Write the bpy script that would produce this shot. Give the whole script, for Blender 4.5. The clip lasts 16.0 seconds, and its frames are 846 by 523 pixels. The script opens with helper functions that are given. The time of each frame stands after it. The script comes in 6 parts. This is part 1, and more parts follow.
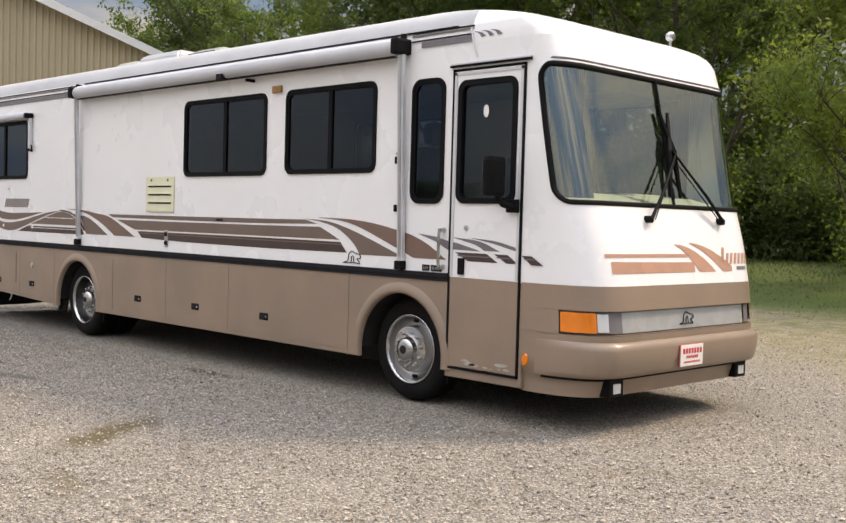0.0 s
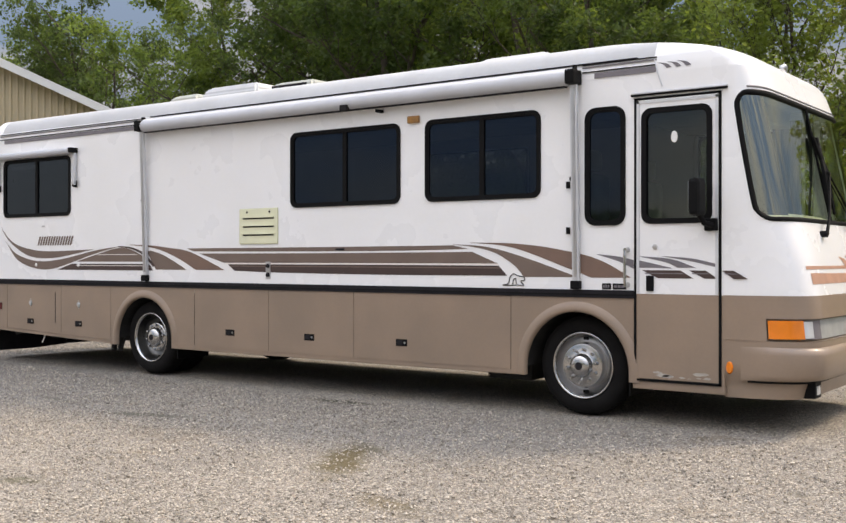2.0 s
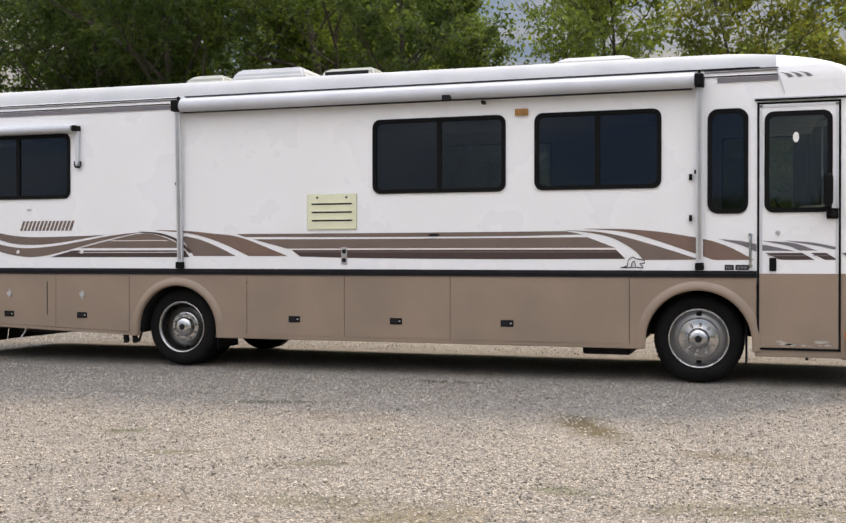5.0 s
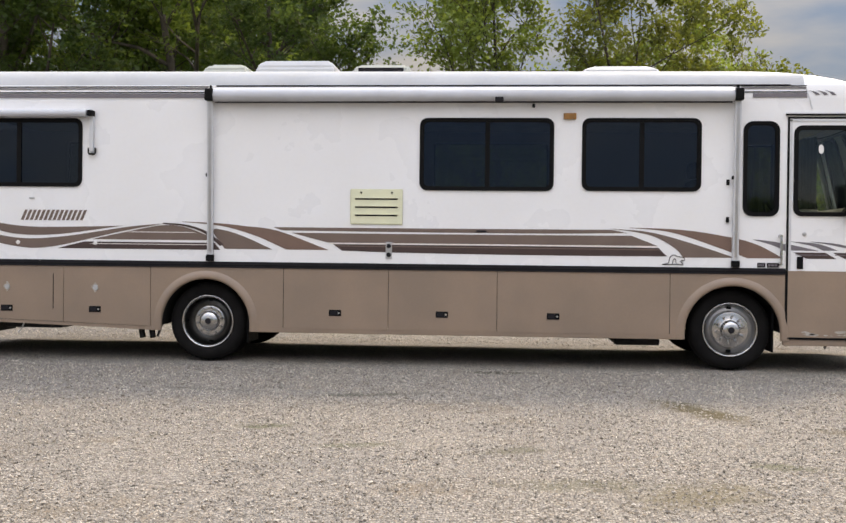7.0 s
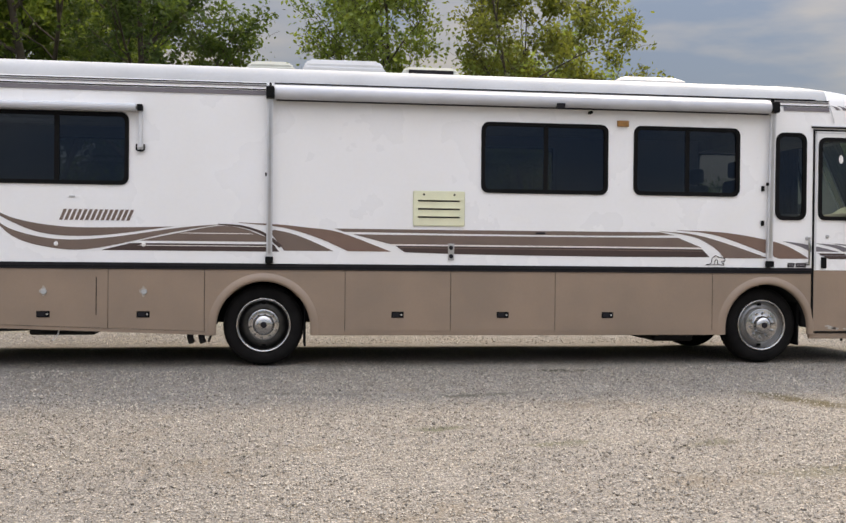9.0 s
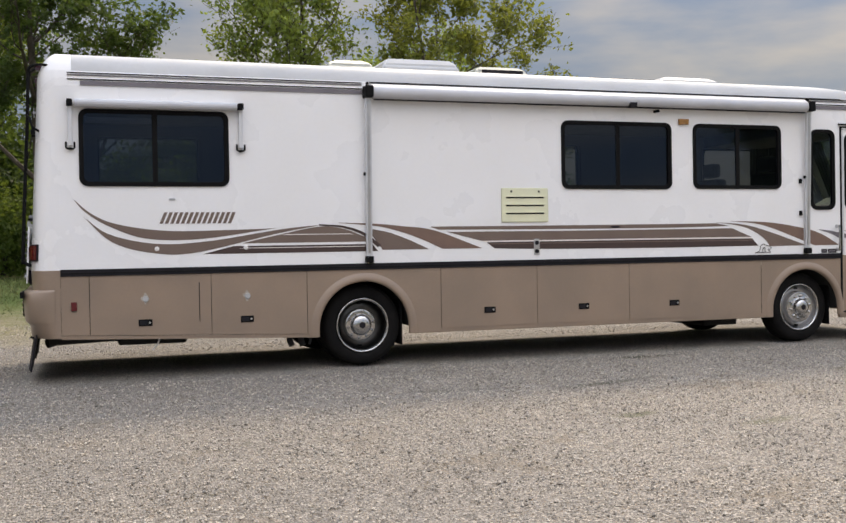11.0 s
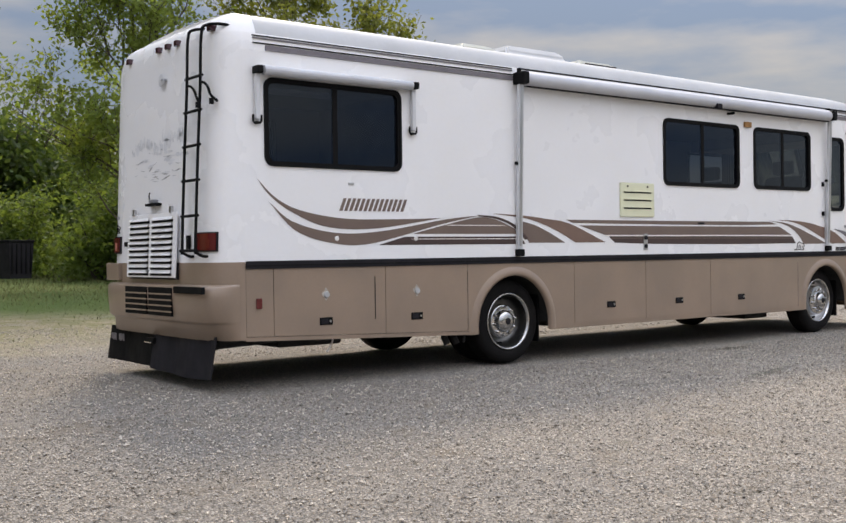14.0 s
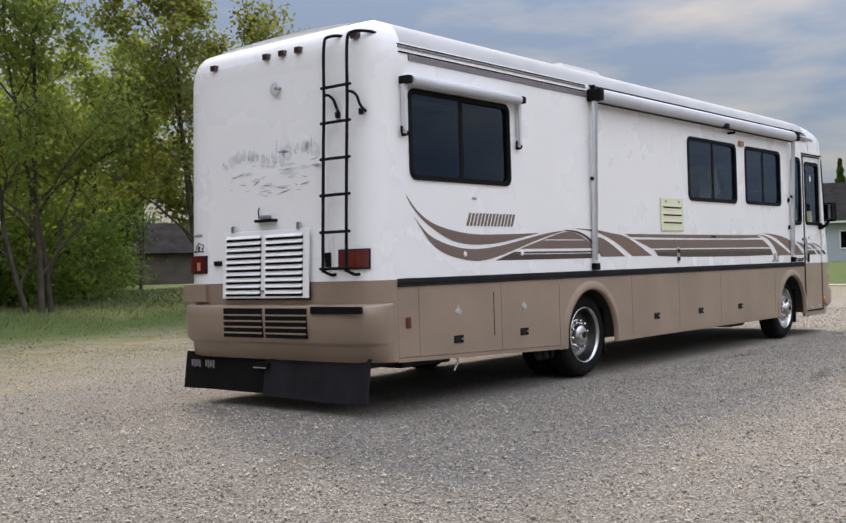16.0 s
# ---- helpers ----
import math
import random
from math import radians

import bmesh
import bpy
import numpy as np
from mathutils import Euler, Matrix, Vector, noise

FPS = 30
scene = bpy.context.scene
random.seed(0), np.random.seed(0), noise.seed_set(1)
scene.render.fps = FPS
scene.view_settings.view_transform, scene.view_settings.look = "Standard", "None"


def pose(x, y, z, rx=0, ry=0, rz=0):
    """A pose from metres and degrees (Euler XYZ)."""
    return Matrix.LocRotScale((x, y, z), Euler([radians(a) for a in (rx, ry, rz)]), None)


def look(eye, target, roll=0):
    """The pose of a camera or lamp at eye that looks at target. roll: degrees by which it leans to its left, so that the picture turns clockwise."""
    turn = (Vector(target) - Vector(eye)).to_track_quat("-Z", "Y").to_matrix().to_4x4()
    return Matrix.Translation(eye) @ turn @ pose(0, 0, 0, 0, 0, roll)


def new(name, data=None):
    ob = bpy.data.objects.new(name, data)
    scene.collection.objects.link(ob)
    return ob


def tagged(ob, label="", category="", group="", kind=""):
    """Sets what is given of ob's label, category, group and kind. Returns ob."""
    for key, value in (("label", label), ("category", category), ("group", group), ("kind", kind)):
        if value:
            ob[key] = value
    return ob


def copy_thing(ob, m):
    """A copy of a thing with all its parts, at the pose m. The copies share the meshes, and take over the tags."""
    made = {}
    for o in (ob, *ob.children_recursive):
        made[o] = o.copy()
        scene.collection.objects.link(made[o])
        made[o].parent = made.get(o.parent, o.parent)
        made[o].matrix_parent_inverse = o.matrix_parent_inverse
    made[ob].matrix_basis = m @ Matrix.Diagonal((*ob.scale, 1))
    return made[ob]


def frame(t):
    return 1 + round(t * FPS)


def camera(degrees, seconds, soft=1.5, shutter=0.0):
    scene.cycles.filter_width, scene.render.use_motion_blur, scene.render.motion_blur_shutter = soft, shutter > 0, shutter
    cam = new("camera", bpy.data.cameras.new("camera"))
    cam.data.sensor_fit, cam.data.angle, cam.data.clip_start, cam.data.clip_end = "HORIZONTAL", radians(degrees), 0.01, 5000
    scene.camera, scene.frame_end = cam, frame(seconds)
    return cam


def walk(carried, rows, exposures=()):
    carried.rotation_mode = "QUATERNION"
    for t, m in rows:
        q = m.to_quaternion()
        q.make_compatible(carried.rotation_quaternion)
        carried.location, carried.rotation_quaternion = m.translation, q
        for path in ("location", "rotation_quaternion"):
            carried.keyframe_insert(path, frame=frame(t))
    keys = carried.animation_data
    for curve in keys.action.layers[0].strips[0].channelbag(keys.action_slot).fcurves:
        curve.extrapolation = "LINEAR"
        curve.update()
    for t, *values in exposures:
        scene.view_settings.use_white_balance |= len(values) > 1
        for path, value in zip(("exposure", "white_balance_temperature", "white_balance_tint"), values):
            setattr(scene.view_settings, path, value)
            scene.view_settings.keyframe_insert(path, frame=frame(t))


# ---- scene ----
cam = camera(43.9, 16.0)
PATH = [
    (0, (6.35, -6.034, 1.519), (4.93, -4.628, 1.442), 1.6),
    (0.5, (5.857, -6.597, 1.462), (4.506, -5.123, 1.458), 1.5),
    (1, (5.397, -7.099, 1.471), (4.072, -5.601, 1.484), 0.9),
    (1.5, (4.884, -7.689, 1.442), (3.621, -6.138, 1.444), 0.2),
    (2, (4.29, -8.197, 1.37), (3.117, -6.578, 1.366), 0.0),
    (2.5, (3.735, -8.666, 1.361), (2.653, -6.985, 1.359), -0.1),
    (3, (3.128, -9.096, 1.331), (2.143, -7.356, 1.344), -0.1),
    (3.5, (2.509, -9.499, 1.287), (1.625, -7.705, 1.311), -0.3),
    (4, (1.905, -9.923, 1.274), (1.116, -8.084, 1.289), -0.2),
    (4.5, (1.202, -10.299, 1.224), (0.509, -8.423, 1.231), -0.0),
    (5, (0.534, -10.577, 1.248), (-0.07, -8.67, 1.238), -0.0),
    (7.5, (-3.189, -11.558, 1.253), (-3.239, -9.559, 1.233), 0.9),
    (8, (-4.003, -11.576, 1.251), (-3.945, -9.577, 1.228), 1.1),
    (10.5, (-8.052, -11.12, 1.245), (-7.483, -9.202, 1.227), -0.9),
    (11, (-8.845, -10.919, 1.247), (-8.194, -9.028, 1.224), -1.0),
    (11.5, (-9.519, -10.564, 1.224), (-8.78, -8.706, 1.212), -0.9),
    (12, (-10.33, -10.183, 1.223), (-9.487, -8.369, 1.207), -0.5),
    (12.5, (-11.041, -9.722, 1.219), (-10.097, -7.959, 1.201), -0.2),
    (13, (-11.734, -9.134, 1.161), (-10.686, -7.431, 1.153), -0.2),
    (13.5, (-12.437, -8.623, 1.145), (-11.302, -6.976, 1.136), -0.4),
    (14, (-13.119, -8.036, 1.152), (-11.901, -6.45, 1.137), -0.8),
    (14.5, (-13.728, -7.457, 1.144), (-12.432, -5.934, 1.131), -1.3),
    (15, (-14.242, -6.889, 1.151), (-12.874, -5.429, 1.151), -1.6),
    (15.5, (-14.853, -6.288, 1.178), (-13.398, -4.916, 1.186), -1.8),
    (16, (-15.36, -5.631, 1.195), (-13.816, -4.36, 1.206), -1.7),
]
walk(cam, [(t, look(eye, target, roll)) for t, eye, target, roll in PATH],
     [(0, 0.73, 8200, 15), (1.5, 0.77, 7900, 14), (5, 0.76, 7880, 14), (8, 0.73, 7850, 14), (11, 0.64, 7800, 14), (13, 0.64, 7600, 14), (16, 0.65, 7420, 14)])


# ---- light ----
SUN_EL, SUN_AZ = 52.0, 36.0          # azimuth from +y towards +x

world = bpy.data.worlds.new("sky")
scene.world = world
world.use_nodes = True
wn, wl = world.node_tree.nodes, world.node_tree.links
wn.clear()
w_out = wn.new("ShaderNodeOutputWorld")
w_bg = wn.new("ShaderNodeBackground")
sky = wn.new("ShaderNodeTexSky")
sky.sky_type, sky.sun_disc = "NISHITA", False
sky.sun_elevation, sky.sun_rotation = radians(SUN_EL), radians(SUN_AZ)
w_geo = wn.new("ShaderNodeTexCoord")
w_sep = wn.new("ShaderNodeSeparateXYZ")
wl.new(w_geo.outputs["Generated"], w_sep.inputs[0])
w_map = wn.new("ShaderNodeMapping")
w_map.inputs["Scale"].default_value = (1.6, 1.6, 6.0)
w_map.inputs["Location"].default_value = (0.7, 0.2, 0.1)
wl.new(w_geo.outputs["Generated"], w_map.inputs[0])
w_noise = wn.new("ShaderNodeTexNoise")
w_noise.inputs["Scale"].default_value = 2.3
w_noise.inputs["Detail"].default_value = 7
w_noise.inputs["Roughness"].default_value = 0.5
wl.new(w_map.outputs[0], w_noise.inputs["Vector"])
w_ramp = wn.new("ShaderNodeValToRGB")
w_ramp.color_ramp.elements[0].position = 0.42
w_ramp.color_ramp.elements[1].position = 0.62
wl.new(w_noise.outputs["Fac"], w_ramp.inputs["Fac"])
# overcast cloud, brighter overhead than at the horizon
w_up = wn.new("ShaderNodeMapRange")
w_up.inputs["From Min"].default_value, w_up.inputs["From Max"].default_value = 0.0, 1.0
w_up.inputs["To Min"].default_value, w_up.inputs["To Max"].default_value = 0.27, 2.55
w_pow = wn.new("ShaderNodeMath")
w_pow.operation, w_pow.use_clamp = "POWER", True
w_pow.inputs[1].default_value = 1.7
wl.new(w_sep.outputs["Z"], w_pow.inputs[0])
wl.new(w_pow.outputs[0], w_up.inputs["Value"])
w_cloud = wn.new("ShaderNodeMix")
w_cloud.data_type = "RGBA"
w_cloud.inputs[6].default_value = (0.38, 0.57, 0.92, 1)
w_cloud.inputs[7].default_value = (1.15, 1.13, 1.11, 1)
wl.new(w_ramp.outputs["Color"], w_cloud.inputs[0])
w_gain = wn.new("ShaderNodeVectorMath")
w_gain.operation = "SCALE"
wl.new(w_cloud.outputs[2], w_gain.inputs[0])
# sky brightened over the unseen open side to light the wall, dimmed behind wood
w_side = wn.new("ShaderNodeMapRange")
w_side.inputs["From Min"].default_value, w_side.inputs["From Max"].default_value = -1.0, 1.0
w_side.inputs["To Min"].default_value, w_side.inputs["To Max"].default_value = 1.33, 0.56
wl.new(w_sep.outputs["Y"], w_side.inputs["Value"])
w_both = wn.new("ShaderNodeMath")
w_both.operation = "MULTIPLY"
wl.new(w_up.outputs[0], w_both.inputs[0])
wl.new(w_side.outputs[0], w_both.inputs[1])
wl.new(w_both.outputs[0], w_gain.inputs["Scale"])
w_skygain = wn.new("ShaderNodeVectorMath")
w_skygain.operation = "SCALE"
w_skygain.inputs["Scale"].default_value = 0.10
wl.new(sky.outputs[0], w_skygain.inputs[0])
w_mix = wn.new("ShaderNodeMix")
w_mix.data_type = "RGBA"
w_mix.inputs[0].default_value = 0.85
wl.new(w_skygain.outputs[0], w_mix.inputs[6])
wl.new(w_gain.outputs[0], w_mix.inputs[7])
wl.new(w_mix.outputs[2], w_bg.inputs["Color"])
w_bg.inputs["Strength"].default_value = 1.0
wl.new(w_bg.outputs[0], w_out.inputs["Surface"])

sun = new("sun", bpy.data.lights.new("sun", "SUN"))
sun.data.energy, sun.data.angle, sun.data.color = 1.8, radians(12), (1.0, 0.93, 0.80)
az, el = radians(SUN_AZ), radians(SUN_EL)
sun.matrix_world = look((0, 0, 0), (-math.sin(az) * math.cos(el), -math.cos(az) * math.cos(el), -math.sin(el)))


# ---- materials ----
def mat(name, color, rough=0.5, metal=0.0, var=0.08, scale=6.0, fine=60.0, bump=0.0, bump_scale=80.0, coat=0.0,
        second=None, second_amount=0.5, island=0.0, coords="Object", transmission=0.0, spec=0.5):
    """A surface with colour variation at two scales, rough variation and fine relief."""
    m = bpy.data.materials.new(name)
    m.use_nodes = True
    nt = m.node_tree
    n, l = nt.nodes, nt.links
    b = n["Principled BSDF"]
    b.inputs["Metallic"].default_value = metal
    b.inputs["Coat Weight"].default_value = coat
    b.inputs["Coat Roughness"].default_value = 0.08
    b.inputs["Transmission Weight"].default_value = transmission
    b.inputs["Specular IOR Level"].default_value = spec
    tc = n.new("ShaderNodeTexCoord")
    big, small = n.new("ShaderNodeTexNoise"), n.new("ShaderNodeTexNoise")
    big.inputs["Scale"].default_value, big.inputs["Detail"].default_value = scale, 5
    small.inputs["Scale"].default_value, small.inputs["Detail"].default_value = fine, 4
    l.new(tc.outputs[coords], big.inputs["Vector"])
    l.new(tc.outputs[coords], small.inputs["Vector"])
    mix = n.new("ShaderNodeMix")
    mix.data_type = "RGBA"
    other = second if second else tuple(c * (1 - 2 * var) for c in color)
    mix.inputs[6].default_value = (*color, 1)
    mix.inputs[7].default_value = (*other, 1)
    ramp = n.new("ShaderNodeMapRange")
    ramp.inputs["From Min"].default_value, ramp.inputs["From Max"].default_value = 0.35, 0.7
    ramp.inputs["To Max"].default_value = 1.0 if not second else second_amount * 2
    l.new(big.outputs["Fac"], ramp.inputs["Value"])
    l.new(ramp.outputs[0], mix.inputs[0])
    hsv = n.new("ShaderNodeHueSaturation")
    l.new(mix.outputs[2], hsv.inputs["Color"])
    val = n.new("ShaderNodeMapRange")
    val.inputs["To Min"].default_value, val.inputs["To Max"].default_value = 1 - var, 1 + var
    l.new(small.outputs["Fac"], val.inputs["Value"])
    last = val.outputs[0]
    if island:
        geo = n.new("ShaderNodeNewGeometry")
        mr = n.new("ShaderNodeMapRange")
        mr.inputs["To Min"].default_value, mr.inputs["To Max"].default_value = 1 - island, 1 + island
        l.new(geo.outputs["Random Per Island"], mr.inputs["Value"])
        mul = n.new("ShaderNodeMath")
        mul.operation = "MULTIPLY"
        l.new(last, mul.inputs[0])
        l.new(mr.outputs[0], mul.inputs[1])
        last = mul.outputs[0]
    l.new(last, hsv.inputs["Value"])
    l.new(hsv.outputs[0], b.inputs["Base Color"])
    rr = n.new("ShaderNodeMapRange")
    rr.inputs["To Min"].default_value, rr.inputs["To Max"].default_value = max(0.0, rough * 0.75), min(1.0, rough * 1.25)
    l.new(big.outputs["Fac"], rr.inputs["Value"])
    l.new(rr.outputs[0], b.inputs["Roughness"])
    if bump:
        bn = n.new("ShaderNodeTexNoise")
        bn.inputs["Scale"].default_value, bn.inputs["Detail"].default_value = bump_scale, 3
        l.new(tc.outputs[coords], bn.inputs["Vector"])
        bp = n.new("ShaderNodeBump")
        bp.inputs["Strength"].default_value, bp.inputs["Distance"].default_value = bump, 0.01
        l.new(bn.outputs["Fac"], bp.inputs["Height"])
        l.new(bp.outputs[0], b.inputs["Normal"])
    return m


def glass_mat(name, tint, see, rough=0.02, ior=1.6, gloss=(0.95, 0.98, 1.0)):
    """Window glass: a tinted see-through pane with a mirror gloss set by Fresnel."""
    m = bpy.data.materials.new(name)
    m.use_nodes = True
    n, l = m.node_tree.nodes, m.node_tree.links
    n.clear()
    out = n.new("ShaderNodeOutputMaterial")
    tr, gl, df, a, b = (n.new("ShaderNodeBsdfTransparent"), n.new("ShaderNodeBsdfGlossy"), n.new("ShaderNodeBsdfDiffuse"),
                        n.new("ShaderNodeMixShader"), n.new("ShaderNodeMixShader"))
    fr = n.new("ShaderNodeFresnel")
    fr.inputs["IOR"].default_value = ior
    tr.inputs["Color"].default_value = (*tint, 1)
    df.inputs["Color"].default_value = (0.008, 0.010, 0.014, 1)
    gl.inputs["Roughness"].default_value = rough
    gl.inputs["Color"].default_value = (*gloss, 1)
    a.inputs[0].default_value = see
    l.new(df.outputs[0], a.inputs[1])
    l.new(tr.outputs[0], a.inputs[2])
    l.new(fr.outputs[0], b.inputs[0])
    l.new(a.outputs[0], b.inputs[1])
    l.new(gl.outputs[0], b.inputs[2])
    l.new(b.outputs[0], out.inputs["Surface"])
    return m


def leaf_mat(name, color, second):
    m = mat(name, color, rough=0.55, var=0.2, scale=0.5, fine=3.0, second=second, second_amount=0.5, island=0.5, spec=0.3)
    n, l = m.node_tree.nodes, m.node_tree.links
    b = n["Principled BSDF"]
    out = n["Material Output"]
    t, mx = n.new("ShaderNodeBsdfTranslucent"), n.new("ShaderNodeMixShader")
    t.inputs["Color"].default_value = (color[0] * 1.9, color[1] * 1.8, color[2] * 0.9, 1)
    mx.inputs[0].default_value = 0.48
    l.new(b.outputs[0], mx.inputs[1])
    l.new(t.outputs[0], mx.inputs[2])
    l.new(mx.outputs[0], out.inputs["Surface"])
    return m


M = {
    "white": mat("white_gelcoat", (0.82, 0.82, 0.83), 0.28, var=0.02, scale=1.3, fine=25, coat=0.3, second=(0.80, 0.795, 0.79), second_amount=0.5),
    "roof": mat("roof_white", (0.48, 0.485, 0.49), 0.5, var=0.06, scale=2.0, fine=30),
    "beige": mat("beige_paint", (0.286, 0.207, 0.152), 0.36, var=0.05, scale=1.6, fine=40, coat=0.2, second=(0.240, 0.178, 0.133), second_amount=0.6),
    "smoke": mat("smoky_vent_plastic", (0.36, 0.37, 0.32), 0.4, var=0.06, scale=5),
    "cream": mat("yellowed_plastic", (0.72, 0.72, 0.52), 0.45, var=0.04),
    "black": mat("black_trim", (0.006, 0.006, 0.0065), 0.6, var=0.1, fine=120, spec=0.10),
    "belt": mat("charcoal_rubber", (0.017, 0.016, 0.019), 0.7, var=0.12, fine=50, spec=0.15),
    "dark": mat("underbody_dark", (0.02, 0.019, 0.018), 0.85, var=0.2),
    "tyre": mat("tyre_rubber", (0.010, 0.0095, 0.0095), 0.85, var=0.15, spec=0.12, bump=0.3, bump_scale=60),
    # dark tone paints in the shade and dark reflections deep in the rim
    "dish": mat("shaded_rim_metal", (0.14, 0.14, 0.137), 0.3, metal=1.0, var=0.2, scale=8),
    "oldamber": mat("old_amber_lens", (0.36, 0.17, 0.04), 0.3, var=0.15, scale=20),
    "chrome": mat("chrome", (0.50, 0.50, 0.50), 0.17, metal=1.0, var=0.05, fine=30),
    "steel": mat("brushed_steel", (0.55, 0.55, 0.56), 0.32, metal=1.0, var=0.08),
    "alu": mat("painted_aluminium", (0.62, 0.63, 0.65), 0.4, metal=0.25, var=0.04, fine=40),
    "awning": mat("awning_vinyl", (0.50, 0.51, 0.54), 0.55, var=0.05, scale=3),
    "brown": mat("brown_stripe", (0.145, 0.102, 0.083), 0.45, var=0.06, scale=3, second=(0.165, 0.118, 0.095)),
    "tan": mat("tan_stripe", (0.185, 0.115, 0.088), 0.4, var=0.06),
    "maroon": mat("dark_brown_stripe", (0.058, 0.034, 0.030), 0.4, var=0.08),
    "grey": mat("grey_stripe", (0.17, 0.155, 0.17), 0.4, var=0.08),
    "orange": mat("faded_orange_stripe", (0.50, 0.275, 0.19), 0.4, var=0.08, second=(0.43, 0.245, 0.175)),
    "worn": mat("worn_paint", (0.46, 0.42, 0.37), 0.6, var=0.2, scale=30),
    "pinline": mat("cream_stripe", (0.80, 0.74, 0.70), 0.4, var=0.03),
    "amber": mat("amber_lens", (0.85, 0.22, 0.015), 0.15, var=0.1, fine=200, coat=0.6),
    "palelens": mat("faded_amber_lens", (0.55, 0.36, 0.22), 0.3, var=0.1),
    "pinklens": mat("faded_red_lens", (0.50, 0.20, 0.15), 0.3, var=0.1),
    "redamber": mat("amber_red_lens", (0.14, 0.018, 0.010), 0.25, var=0.15, fine=150, coat=0.2),
    "smudge": mat("worn_print", (0.70, 0.71, 0.73), 0.4, var=0.1, scale=12, fine=60),
    "red": mat("red_lens", (0.11, 0.008, 0.010), 0.25, var=0.12, fine=150, coat=0.2),
    "darkred": mat("dark_red_lens", (0.045, 0.012, 0.018), 0.2, var=0.1, coat=0.4),
    "lamp": mat("clear_lamp_lens", (0.75, 0.76, 0.76), 0.12, var=0.1, fine=120, coat=0.8, metal=0.3),
    "silver": mat("silver_grille_panel", (0.50, 0.51, 0.52), 0.35, metal=0.4, var=0.08, fine=30),
    "plate": mat("white_plate", (0.78, 0.76, 0.74), 0.4, var=0.03),
    "platered": mat("red_print", (0.55, 0.05, 0.05), 0.5, var=0.05),
    "ink": mat("faded_grey_print", (0.57, 0.58, 0.60), 0.5, var=0.1, scale=9),
    "inkdark": mat("dark_grey_print", (0.30, 0.31, 0.33), 0.5, var=0.2, scale=9),
    "dash": mat("dash_vinyl", (0.70, 0.72, 0.64), 0.6, var=0.05, bump=0.1),
    # the mirror's dark reflection of the ground is put into its colour
    "mirrorglass": mat("mirror_dark_reflection", (0.20, 0.21, 0.22), 0.06, metal=1.0, var=0.03),
    "seat": mat("grey_seat_fabric", (0.40, 0.41, 0.37), 0.9, var=0.1, bump=0.2, bump_scale=200),
    "curtain": mat("drab_curtain", (0.15, 0.16, 0.15), 0.85, var=0.06),
    "lining": mat("cabin_lining", (0.40, 0.37, 0.31), 0.8, var=0.08),
    "glass": glass_mat("windscreen_glass", (0.76, 0.92, 0.82), 0.98, ior=2.7, gloss=(0.90, 1.0, 0.96)),
    "doorglass": glass_mat("door_glass", (0.42, 0.46, 0.46), 0.9, gloss=(0.74, 0.84, 0.90)),
    "farglass": glass_mat("far_window_glass", (0.50, 0.53, 0.54), 0.9),
    "tint": glass_mat("tinted_glass", (0.19, 0.205, 0.22), 0.85, rough=0.03, ior=1.48, gloss=(0.54, 0.70, 0.95)),
    "bark": mat("bark", (0.085, 0.068, 0.052), 0.9, var=0.25, scale=3, fine=20, bump=0.8, bump_scale=14),
    "leaf": leaf_mat("leaf_green", (0.128, 0.180, 0.055), (0.052, 0.092, 0.028)),
    "leaf_dark": leaf_mat("leaf_dark", (0.072, 0.110, 0.040), (0.028, 0.050, 0.018)),
    "leaf_light": leaf_mat("leaf_light", (0.185, 0.240, 0.075), (0.095, 0.145, 0.045)),
    "leaf_olive": leaf_mat("leaf_olive", (0.155, 0.176, 0.054), (0.074, 0.094, 0.031)),
    "barn": mat("tan_metal_siding", (0.44, 0.36, 0.24), 0.5, var=0.04, scale=0.7, fine=9),
    "trim": mat("white_trim", (0.72, 0.72, 0.72), 0.5, var=0.03),
    "shingle": mat("dark_shingle", (0.026, 0.025, 0.026), 1.0, var=0.2, scale=2, fine=30, bump=0.3, spec=0.04),
    "siding": mat("pale_blue_siding", (0.42, 0.46, 0.50), 0.6, var=0.05),
    "shedwall": mat("weathered_board", (0.105, 0.085, 0.072), 0.85, var=0.15, scale=2),
    "kerb": mat("concrete_edge", (0.48, 0.46, 0.42), 0.9, var=0.1, bump=0.2),
    "truck": mat("dark_truck_paint", (0.02, 0.022, 0.026), 0.3, var=0.05, coat=0.5),
}


